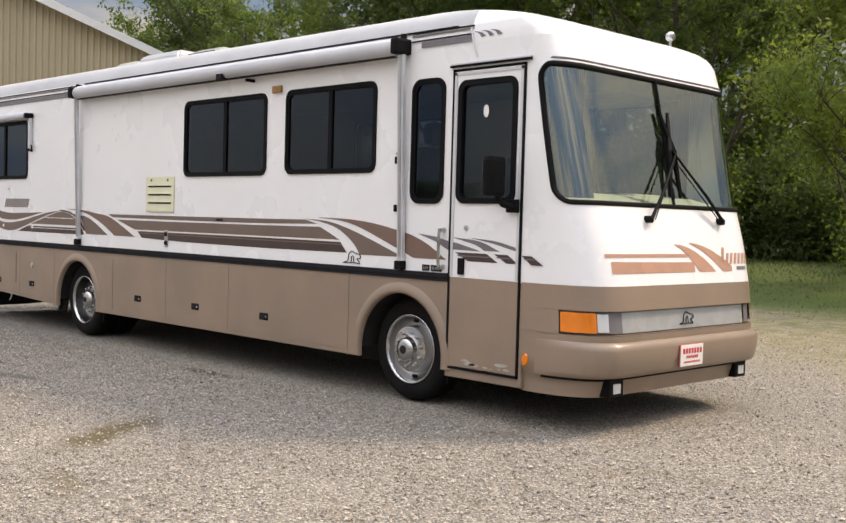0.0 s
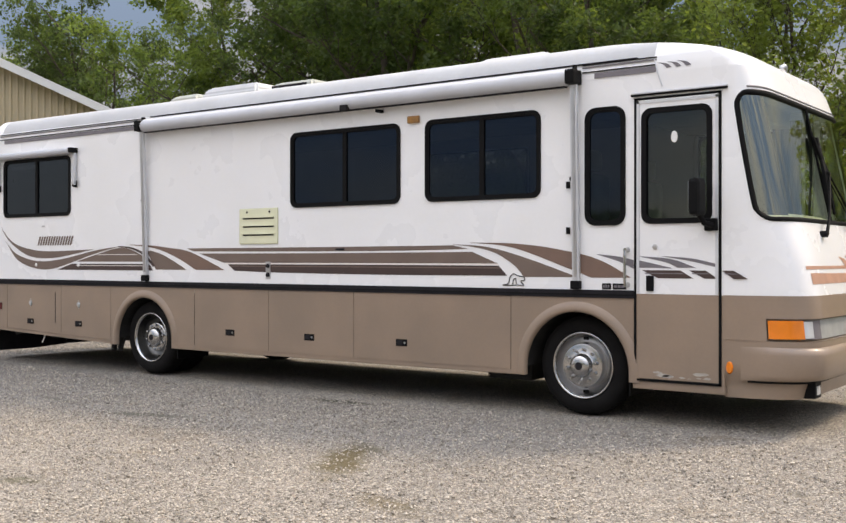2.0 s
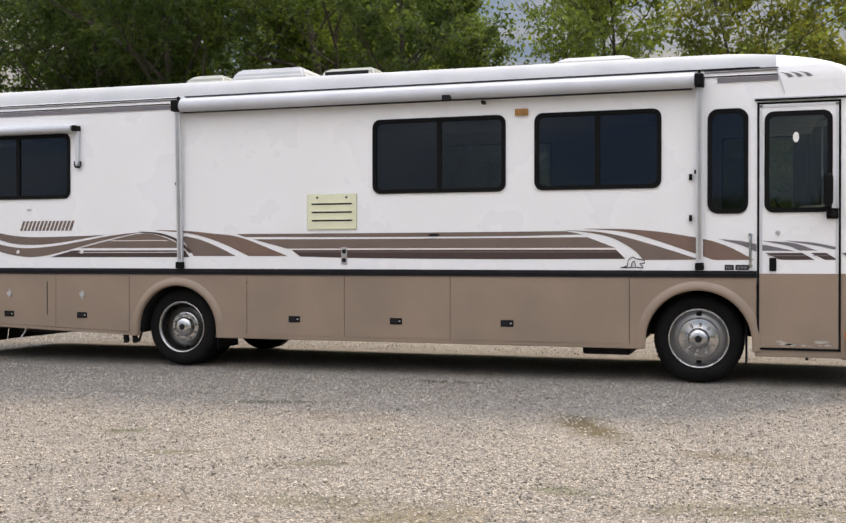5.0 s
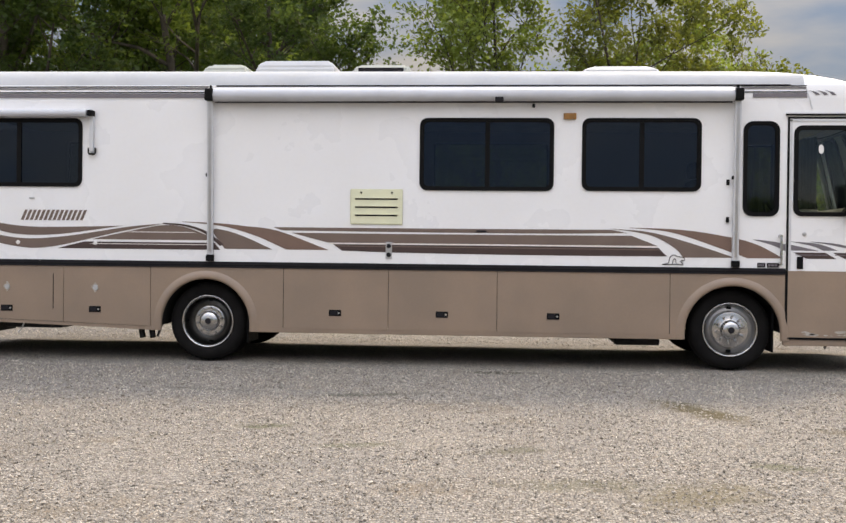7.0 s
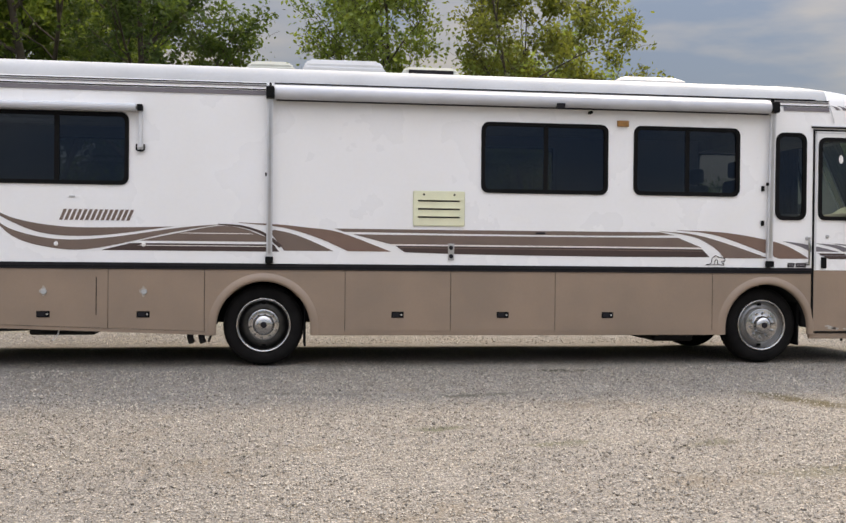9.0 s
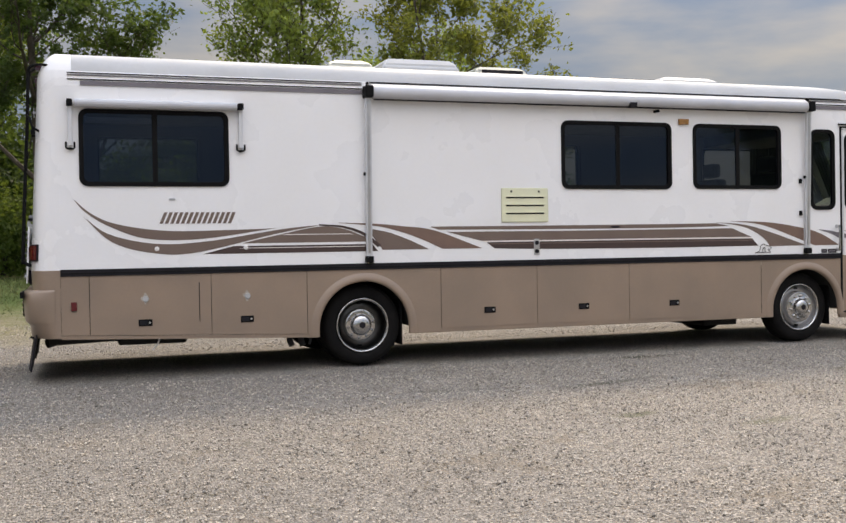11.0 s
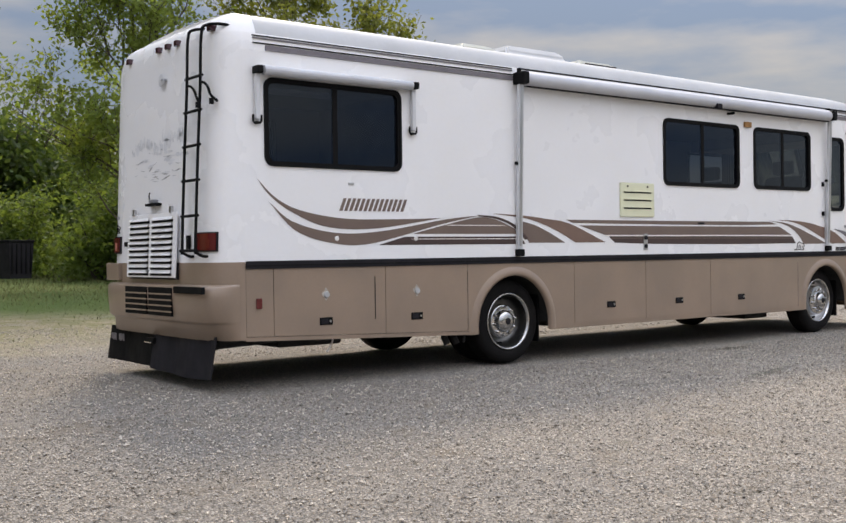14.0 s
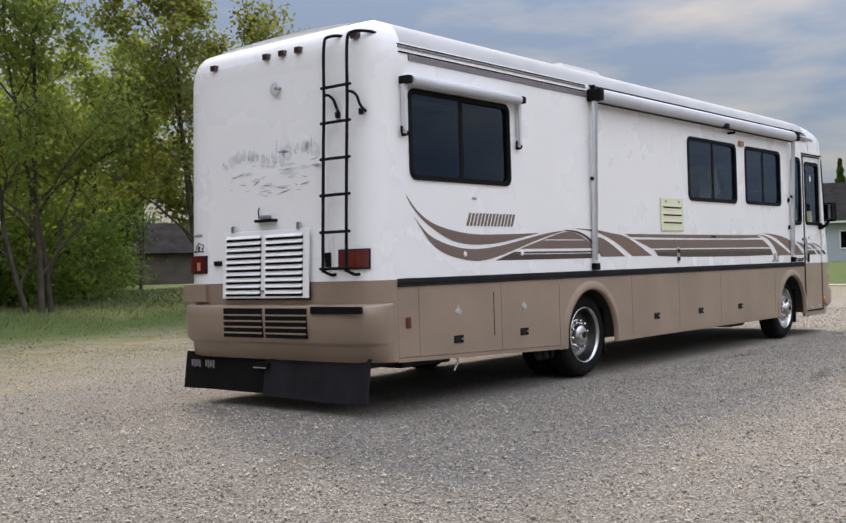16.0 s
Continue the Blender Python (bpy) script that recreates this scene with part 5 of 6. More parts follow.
def stroke(y0, z0, y1, z1, w, material="ink"):
    d = Vector((y1 - y0, z1 - z0)).normalized()
    nrm = Vector((-d.y, d.x)) * w / 2
    mid = ((y0 + y1) / 2, (z0 + z1) / 2 + rnd.uniform(-0.006, 0.006))
    pts = [(y0, z0), (mid[0] + nrm.x, mid[1] + nrm.y), (y1, z1), (mid[0] - nrm.x, mid[1] - nrm.y)]
    bm = bmesh.new()
    bm.faces.new([bm.verts.new((tail_x(z), y, z)) for y, z in pts])
    part("mural_stroke", bm, material, rv)


def smear(y, z, w, h, material="smudge"):
    """A soft rubbed patch of print with an uneven outline."""
    bm = bmesh.new()
    n = 14
    ring = [(y + w * math.cos(2 * math.pi * k / n) * rnd.uniform(0.6, 1.1), z + h * math.sin(2 * math.pi * k / n) * rnd.uniform(0.5, 1.1)) for k in range(n)]
    bm.faces.new([bm.verts.new((tail_x(b) + 0.0015, a, b)) for a, b in ring])
    part("mural_smudge", bm, material, rv)


for k in range(15):
    y = 0.66 + 1.15 * k / 14 + rnd.uniform(-0.03, 0.03)
    smear(y, 2.24 + 0.05 * math.sin(y * 9) - 0.03 * y, rnd.uniform(0.03, 0.08), rnd.uniform(0.03, 0.09))
for k in range(12):
    smear(rnd.uniform(0.7, 1.6), rnd.uniform(1.92, 2.15), rnd.uniform(0.05, 0.13), rnd.uniform(0.008, 0.02))
# thin spruces with side twigs
for k in range(17):
    y = 0.62 + 1.22 * k / 16 + rnd.uniform(-0.03, 0.03)
    base = 2.20 - 0.02 * y + rnd.uniform(-0.015, 0.02)
    tall = rnd.uniform(0.06, 0.19) * (0.6 if y > 1.2 else 1.0)
    tone = rnd.choice(["ink", "ink", "inkdark"])
    stroke(y, base, y + rnd.uniform(-0.008, 0.008), base + tall, 0.008, tone)
    for j in range(4):
        z = base + tall * (0.3 + 0.17 * j)
        w = 0.030 * (1 - 0.2 * j)
        stroke(y - w, z - 0.008, y + w * rnd.uniform(0.3, 1), z + 0.006, 0.007, "ink")
for k in range(30):
    y = rnd.uniform(0.62, 1.85)
    z = 1.90 + rnd.uniform(-0.04, 0.26)
    stroke(y, z, y + rnd.uniform(0.04, 0.15), z + rnd.uniform(-0.03, 0.02), rnd.uniform(0.004, 0.010), rnd.choice(["ink", "ink", "inkdark"]))
stroke(1.35, 2.00, 1.45, 1.96, 0.012, "inkdark")
stroke(0.95, 1.90, 1.15, 1.86, 0.014, "inkdark")
stroke(0.72, 1.95, 0.86, 1.93, 0.012, "inkdark")
stroke(0.98, 2.225, 1.14, 2.235, 0.03, "inkdark")
stroke(0.57, 2.06, 0.72, 2.09, 0.035, "ink")
stroke(0.58, 2.075, 0.70, 2.085, 0.02, "silver")

# ladder
ladder = new("ladder")
ladder.parent = rv
def off(z):
    return lerp_table(z, TAIL) - 0.075


for y in (0.50, 0.235):
    pts = [(-8.88, y - 0.17, 3.10), (-8.97, y - 0.13, 3.135), (off(3.0) + 0.04, y - 0.03, 3.135), (off(2.95), y, 3.05), (off(2.6), y, 2.6), (off(2.0), y, 2.0), (off(1.25), y, 1.25), (off(1.2) + 0.012, y, 1.19), (off(1.2) + 0.06, y - 0.03, 1.155), (RX, y - 0.08, 1.155)]
    part("ladder_rail", tube(smooth_path(pts), 0.0135, 8), "black", ladder)
    xo = off(2.6)
    part("stand_off", tube(smooth_path([(xo, y, 2.64), (xo + 0.01, y - 0.04, 2.64), (xo + 0.03, y - 0.08, 2.60), (xo + 0.05, y - 0.095, 2.53), (tail_at(y - 0.1, 2.48).x, y - 0.10, 2.48)]), 0.012, 8), "black", ladder)
    part("foot_pad", tube([(xo + 0.055, y - 0.10, 2.45), (xo + 0.055, y - 0.10, 2.50)], 0.022, 8), "black", ladder)
for z in (2.705, 2.41, 2.11, 1.81, 1.505, 1.205):
    part("rung", tube([(off(z), 0.20, z), (off(z), 0.535, z)], 0.013, 8), "black", ladder)

# ---- wheels ----
TYRE_R = 0.435


def wheel(cx, y_face, deep, name):
    """A wheel whose outer tyre wall stands at y_face; deep for the dished rear wheels."""
    w = new(name)
    w.parent = rv
    c = (cx, y_face, TYRE_R)
    prof = [(0.285, 0.02), (0.295, 0.004), (0.33, -0.008), (0.37, -0.006), (0.405, 0.004), (0.425, 0.025), (0.4345, 0.05), (0.435, 0.21), (0.42, 0.235), (0.36, 0.25), (0.285, 0.235)]
    part("tyre", lathe(prof, c, 56), "tyre", w, smooth=True)
    bm = bmesh.new()
    for k in range(56):
        a = 2 * math.pi * k / 56
        p = Vector((cx + 0.4335 * math.cos(a), y_face + 0.13, TYRE_R + 0.4335 * math.sin(a)))
        m = Matrix.Translation(p) @ Matrix.Rotation(-a, 4, "Y") @ Matrix.Diagonal((0.008, 0.17, 0.03, 1))
        bmesh.ops.create_cube(bm, size=1, matrix=m)
    part("tread", bm, "tyre", w)
    d = 0.13 if deep else 0.055
    # the front hubs stand out, the rear ones lie deep in the dish
    face, tip = (0.075, 0.105 - 0.10) if deep else (-0.012, -0.085)
    lip = [(0.284, 0.016), (0.293, 0.012), (0.297, -0.004), (0.289, -0.011), (0.278, -0.002), (0.270, 0.016)]
    part("rim_lip", lathe(lip, c, 56), "chrome", w, "polished rim edge", smooth=True)
    part("rim", lathe([(0.270, 0.016), (0.258, 0.02 + d * 0.6), (0.222, 0.035 + d), (0.17, 0.03 + d)], c, 56), "dish" if deep else "steel", w, "dished steel rim", smooth=True)
    if deep:
        disc = [(0.182, 0.035 + d), (0.176, face + 0.014), (0.168, face + 0.002), (0.158, face), (0.120, face), (0.116, face - 0.010), (0.111, tip + 0.034), (0.096, tip + 0.012), (0.060, tip), (0.0, tip - 0.003)]
    else:
        disc = [(0.205, 0.035 + d), (0.198, face + 0.02), (0.190, face + 0.004), (0.170, face), (0.110, face), (0.102, face - 0.006), (0.098, tip + 0.03), (0.086, tip + 0.010), (0.055, tip), (0.0, tip - 0.002)]
    part("hub_cover", lathe(disc, c, 48), "chrome", w, "chrome hub cover", angle=50)
    part("hub_cap", lathe([(0.036, tip), (0.031, tip - 0.010), (0.0, tip - 0.012)], c, 20), "belt", w)
    for k in range(10):
        a = 2 * math.pi * (k + 0.3) / 10
        q = Vector((cx + 0.146 * math.cos(a), y_face + face, TYRE_R + 0.146 * math.sin(a)))
        part("wheel_nut", tube([q, q + Vector((0, -0.026, 0)), q + Vector((0, -0.034, 0))], [0.0165, 0.015, 0.008], 6), "chrome", w)
    for k in range(2):
        a = math.pi / 2 + math.pi * k
        q = Vector((cx + 0.235 * math.cos(a), y_face + 0.01 + d, TYRE_R + 0.235 * math.sin(a)))
        part("hand_hole", box(q.x - 0.025, q.x + 0.025, q.y - 0.012, q.y + 0.01, q.z - 0.014, q.z + 0.014, 0.006), "black", w)
    return w


wheel(0.0, 0.13, False, "front_wheel")
wheel(WHEELS["rear"], 0.10, True, "rear_wheel")
for cx in WHEELS.values():
    tw = new("inner_wheel")
    tw.parent = rv
    bm = lathe([(0.2, 0.02), (0.29, 0.0), (0.42, 0.01), (0.435, 0.05), (0.435, 0.2), (0.42, 0.24), (0.2, 0.24)], (cx, WIDE - 0.30, TYRE_R), 32)
    part("tyre", bm, "tyre", tw, smooth=True)
bm = lathe([(0.2, 0.02), (0.29, 0.0), (0.42, 0.01), (0.435, 0.05), (0.435, 0.2), (0.42, 0.24), (0.2, 0.24)], (WHEELS["rear"], 0.40, TYRE_R), 32)
part("inner_tyre", bm, "tyre", rv, smooth=True)
for cx in WHEELS.values():
    part("axle", tube([(cx, 0.3, 0.43), (cx, WIDE - 0.3, 0.43)], 0.06, 10), "dark", rv)
    part("mud_guard", box(cx + 0.44, cx + 0.46, 0.12, 0.60, 0.20, 0.75, 0.004), "black", rv)

# ---- chassis and underside ----
for a, b in ((-8.9, -6.30), (-5.22, -0.54), (0.54, 1.65)):
    part("floor_pan", box(a, b, 0.06, WIDE - 0.06, 0.50, 0.60), "dark", rv)
part("floor_pan", box(-8.9, 1.6, 0.75, WIDE - 0.75, 0.60, 0.66), "dark", rv)
part("underfloor", box(-8.9, 1.4, 0.06, WIDE - 0.06, 0.925, 0.965), "dark", rv)
for y in (0.85, 1.62):
    part("frame_rail", box(-8.9, 1.6, y - 0.05, y + 0.05, 0.42, 0.60), "dark", rv)
for x0, x1, z in ((-4.85, -4.0, 0.32), (-1.2, -0.7, 0.22), (-8.3, -7.6, 0.30), (-7.2, -6.5, 0.33), (-3.2, -2.4, 0.34)):
    part("underfloor_tank", box(x0, x1, 0.45, 1.9, z, 0.60, 0.03), "dark", rv)
for x in (-6.55, -6.43):
    part("drain_pipe", tube([(x, 0.20, 0.42), (x, 0.18, 0.30), (x + 0.02, 0.16, 0.24)], 0.035, 8), "dark", rv)
part("exhaust_pipe", tube([(-8.2, 0.5, 0.40), (-8.9, 0.45, 0.38), (-9.0, 0.4, 0.36)], 0.05, 10), "dark", rv)
part("air_hose", tube([(-7.9, 0.12, 0.42), (-7.93, 0.12, 0.33), (-7.98, 0.12, 0.27)], 0.009, 6), "plate", rv)
for x in (-6.3, 1.05):
    part("hanger_bolt", tube([(x, 0.15, 0.40), (x - 0.05, 0.13, 0.25)], 0.014, 6), "dark", rv)

# ---- cabin seen through the glass ----
part("cabin_floor", box(-8.8, 1.55, 0.06, WIDE - 0.06, 0.98, 1.02), "lining", rv)
part("cabin_ceiling", box(-8.8, 1.30, 0.06, WIDE - 0.06, 2.82, 2.86), "lining", rv)
part("bulkhead", box(-6.6, -6.55, 0.06, WIDE - 0.06, 1.02, 2.82), "lining", rv)
rows = [[nose_point(z, t, g) for t in [-74 + 148 * i / 30 for i in range(31)]] for z, g in ((1.50, -0.06), (1.66, -0.05), (1.71, -0.12), (1.77, -0.30), (1.78, -0.5), (1.68, -0.60), (1.2, -0.60))]
part("dashboard", loft(rows), "dash", rv, "pale green-grey moulded dashboard", smooth=True)
part("instrument_hood", box(0.98, 1.32, 1.45, 2.05, 1.62, 1.80, 0.05), "dash", rv)
for yc in (0.55, 1.78):
    seat = new("cab_seat")
    seat.parent = rv
    part("seat_cushion", box(-0.05, 0.50, yc - 0.27, yc + 0.27, 1.32, 1.50, 0.06), "seat", seat)
    bm = box(-0.22, -0.05, yc - 0.26, yc + 0.26, 1.42, 2.16, 0.07)
    part("seat_back", bm, "seat", seat)
    part("headrest", box(-0.20, -0.08, yc - 0.15, yc + 0.15, 2.18, 2.38, 0.05), "seat", seat)
    part("seat_pedestal", box(0.05, 0.40, yc - 0.15, yc + 0.15, 1.02, 1.32, 0.01), "dark", seat)
part("steering_wheel", lathe([(0.19 + 0.014 * math.cos(a), 0.014 * math.sin(a)) for a in [2 * math.pi * k / 8 for k in range(9)]], (0, 0, 0), 30), "black", rv).matrix_local = Matrix.Translation((0.82, 1.78, 1.72)) @ Matrix.Rotation(radians(65), 4, "Y") @ Matrix.Rotation(radians(90), 4, "X")


def curtain(pts, z0, z1, material="curtain"):
    bm = bmesh.new()
    n = 40
    a = smooth_curve(pts, n)
    rows = [[(x + 0.006 * math.sin(i * 0.9), y + 0.006 * math.cos(i * 0.9), z) for i, (x, y) in enumerate(a)] for z in (z0, (z0 + z1) / 2, z1)]
    part("cab_curtain", loft(rows), material, rv, smooth=True)


curtain([(1.28, 2.36), (1.38, 2.25), (1.44, 2.05)], 1.72, 2.74)
curtain([(1.40, 0.42), (1.42, 0.48), (1.40, 0.58)], 1.78, 2.74, "belt")
part("pillar_cover", loft([[nose_point(z, -79 + 25 * i / 10, -0.05) for i in range(11)] for z in (1.72, 2.0, 2.4, 2.74)]), "belt", rv, smooth=True)
curtain([(0.95, 2.38), (1.10, 2.37), (1.26, 2.34)], 1.68, 2.74)
part("pillar_trim", box(1.30, 1.36, 0.06, 0.12, 1.70, 2.76, 0.01), "black", rv)
part("overhead_cabinet", box(0.1, 1.15, 0.15, WIDE - 0.15, 2.66, 2.82, 0.02), "lining", rv)
part("door_sticker", slab([(0.90 + 0.028 * math.cos(q), 2.38 + 0.05 * math.sin(q)) for q in [2 * math.pi * i / 12 for i in range(12)]], 0.0025, 0.004), "plate", rv)


# ---- trees ----
def leaf_mesh(name, centres, size, material, parent, rng, flat=0.5):
    """Many small leaves, each a folded diamond of its own."""
    c = np.asarray(centres)
    n = len(c)
    d = rng.normal(size=(n, 3)) * (1, 1, flat + 0.3)
    d /= np.linalg.norm(d, axis=1)[:, None]
    up = rng.normal(size=(n, 3)) + (0, 0, 0.8)
    s = np.cross(d, up)
    s /= np.linalg.norm(s, axis=1)[:, None] + 1e-9
    k = np.cross(s, d)
    ln = size * rng.uniform(0.6, 1.4, (n, 1))
    v = np.stack([c - d * ln * 0.5, c + s * ln * 0.32 + k * ln * 0.08, c + d * ln * 0.6, c - s * ln * 0.32 + k * ln * 0.08], 1).reshape(-1, 3)
    i = np.arange(n)[:, None] * 4
    f = np.concatenate([i + (0, 1, 2), i + (0, 2, 3)], 1).reshape(-1, 3)
    me = bpy.data.meshes.new(name)
    me.from_pydata(v.tolist(), [], f.tolist())
    me.materials.append(M[material])
    ob = new(name, me)
    ob.parent = parent
    return ob


def grow(rng, h, spread, bare, levels=3, forks=7, lean=0.06, reach=1.0, thick=1.0):
    """Branches of a tree: lists of points with radii, and the twig points that bear leaves."""
    limbs, twigs = [], []

    def limb(p, d, length, r, level):
        pts, rad = [p], [r]
        steps = 7 if level == 0 else 5
        for i in range(steps):
            d = Vector(d) + Vector(rng.normal(size=3)) * (0.07 if level == 0 else 0.16) + Vector((0, 0, 0.05 if level else 0.02))
            d.normalize()
            p = p + d * length / steps
            pts.append(p)
            rad.append(max(0.005, r * (1 - 0.8 * (i + 1) / steps)))
        limbs.append((pts, rad, level))
        if level >= levels - 1:
            for q in pts[1:]:
                twigs.append(q)
        if level < levels:
            k = forks if level == 0 else forks - 2
            for j in range(k):
                u = bare + (1 - bare) * (j + rng.uniform(0.1, 0.9)) / k if level == 0 else rng.uniform(0.3, 1.0)
                x = min(len(pts) - 2, int(u * (len(pts) - 1)))
                q = pts[x].lerp(pts[x + 1], u * (len(pts) - 1) - x)
                a = rng.uniform(0, 2 * math.pi) if level else j * 2.4 + rng.uniform(-0.4, 0.4)
                out = Vector((math.cos(a), math.sin(a), rng.uniform(0.25, 0.9)))
                nd = (Vector(d) * 0.35 + out * spread).normalized()
                ll = length * reach * rng.uniform(0.38, 0.6) * (1.15 - 0.35 * u if level == 0 else 1)
                limb(q, nd, ll, rad[x] * 0.55, level + 1)

    limb(Vector((0, 0, -0.1)), Vector((rng.uniform(-lean, lean), rng.uniform(-lean, lean), 1)), h * 0.86, (h * 0.0115 + 0.03) * thick, 0)
    return limbs, twigs


def tree(name, at, h, seed, leaves, size, material, label, spread=0.8, bare=0.25, forks=8, puff=0.55, group="", turn=0, stems=1, reach=1.0, thick=1.0, dense=2.2):
    rng = np.random.default_rng(seed)
    t = thing(name, label, "tree", at, group)
    t.rotation_euler.z = radians(turn)
    bm = bmesh.new()
    twigs = []
    for s_ in range(stems):
        limbs, tw = grow(rng, h * (1 - 0.12 * s_), spread, bare, 3, forks, 0.06 if stems == 1 else 0.16, reach, thick)
        off = Vector((rng.uniform(-0.3, 0.3), rng.uniform(-0.3, 0.3), 0)) if s_ else Vector()
        for pts, rad, level in limbs:
            if level <= 3:
                tube([p + off for p in pts], rad, 7 if level == 0 else 5 if level == 1 else 3, bm, caps=False)
        twigs += [p + off for p in tw]
    trunk = part("trunk", bm, "bark", t, smooth=True)
    tw = np.array([tuple(p) for p in twigs])
    weight = np.maximum(0.0, rng.random(len(tw)) - 0.22) ** (dense * 0.7)     # some twigs bear dense clumps, others are nearly bare
    pick = rng.choice(len(tw), leaves, p=weight / weight.sum())
    c = tw[pick] + rng.normal(size=(leaves, 3)) .clip(-1.7, 1.7) * puff * np.array((1, 1, 0.75)) * rng.uniform(0.3, 1.0, (leaves, 1))
    c = c[c[:, 2] > 0.15]
    leaf_mesh("crown", c, size, material, t, rng)
    return t


def shrub(name, at, w, h, seed, leaves, size, material, label, group=""):
    rng = np.random.default_rng(seed)
    t = thing(name, label, "shrub", at, group)
    bm = bmesh.new()
    tips = []
    for k in range(20):
        a, r = rng.uniform(0, 2 * math.pi), rng.uniform(0.1, 1) * w / 2
        top = Vector((math.cos(a) * r, math.sin(a) * r * 0.8, h * rng.uniform(0.55, 1.0)))
        mid = Vector((top.x * 0.4, top.y * 0.4, top.z * 0.5))
        tube([Vector((top.x * 0.15, top.y * 0.15, -0.05)), mid, top], [0.05, 0.03, 0.01], 4, bm, caps=False)
        tips += [mid.lerp(top, u) for u in (0, 0.3, 0.6, 1.0)] + [Vector((top.x, top.y, 0)).lerp(top, u) for u in (0.15, 0.4, 0.7)]
    part("stem", bm, "bark", t)
    tw = np.array([tuple(p) for p in tips])
    weight = rng.random(len(tw)) ** 1.6 + 0.05
    c = tw[rng.choice(len(tw), leaves, p=weight / weight.sum())] + rng.normal(size=(leaves, 3)) * (0.36, 0.36, 0.26)
    c = c[c[:, 2] > 0.03]
    leaf_mesh("foliage", c, size, material, t, rng)
    return t


# two open-crowned trees behind the yard
tree("maple_tree", (-2.6, 16.0, -0.05), 11.4, 11, 27000, 0.115, "leaf_light", "tall airy green tree with thin forked stems on grass", 0.60, 0.05, 10, 0.30, stems=3, reach=0.76, thick=0.5, dense=2.2)
tree("maple_tree", (3.3, 15.4, -0.05), 6.3, 23, 7000, 0.10, "leaf_olive", "small open-crowned yellow-green tree on the lawn", 0.60, 0.14, 9, 0.18, stems=2, reach=0.75, thick=0.5, dense=2.0)
tree("maple_tree", (0.9, 14.6, -0.05), 10.2, 29, 22000, 0.115, "leaf_olive", "slender open-crowned yellow-green tree close behind the motorhome", 0.58, 0.06, 10, 0.28, stems=2, reach=0.76, thick=0.5, dense=2.2)
# lower trees between the lawn and the shed
young = tree("young_tree", (3.6, 22.5, 0), 7.2, 61, 14000, 0.13, "leaf_light", "young green tree with a full crown behind the lawn", 0.75, 0.28, 8, 0.34, "young trees", stems=2, reach=0.8, thick=0.6)
for x, y, turn, sc in ((6.6, 25.2, 200, 0.92), (0.0, 22.4, 80, 0.95)):
    c = copy_thing(young, Matrix.Translation((x, y, ground_z(x, y))) @ Matrix.Rotation(radians(turn), 4, "Z"))
    c.scale = (sc, sc, sc)
# the edge of the wood
wood_a = tree("woodland_tree", (-13.0, 22.5, 0), 13.5, 3, 30000, 0.165, "leaf", "tall green tree at the edge of the wood", 0.8, 0.10, 9, 0.30, "edge of the wood", thick=1.3, dense=4.6)
wood_b = tree("woodland_tree", (-18.3, 21.5, 0), 14.5, 7, 30000, 0.165, "leaf_dark", "dense dark green tree at the edge of the wood", 0.85, 0.12, 9, 0.30, "edge of the wood", thick=1.3, dense=4.6)
wood_c = tree("woodland_tree", (-23.0, 24.5, 0), 14.5, 19, 30000, 0.165, "leaf_dark", "dense dark green tree at the edge of the wood", 0.9, 0.15, 9, 0.30, "edge of the wood", stems=2, thick=1.2, dense=4.2)
for src, x, y, turn, sc in ((wood_a, -12.8, 29.0, 300, 0.95), (wood_b, -9.3, 19.6, 40, 0.74), (wood_b, -26.0, 27.0, 130, 0.98), (wood_a, -29.0, 24.5, 70, 0.95), (wood_c, -44.0, 28.0, 200, 1.05), (wood_a, -52.0, 30.0, 260, 0.95),
                            (wood_c, -15.5, 32.0, 90, 1.05), (wood_a, -19.0, 33.0, 220, 1.1), (wood_b, -25.0, 34.0, 310, 1.05), (wood_c, -29.5, 33.0, 30, 1.1)):
    c = copy_thing(src, Matrix.Translation((x, y, ground_z(x, y))) @ Matrix.Rotation(radians(turn), 4, "Z"))
    c.scale = (sc, sc, sc)
bush_a = shrub("shrub", (-8.5, 24.0, 0), 4.5, 3.6, 31, 11000, 0.15, "leaf_dark", "thick dark green undergrowth at the foot of the wood", "undergrowth")
bush_b = shrub("shrub", (-12.5, 23.2, 0), 4.8, 3.2, 37, 11000, 0.15, "leaf", "thick green undergrowth at the foot of the wood", "undergrowth")
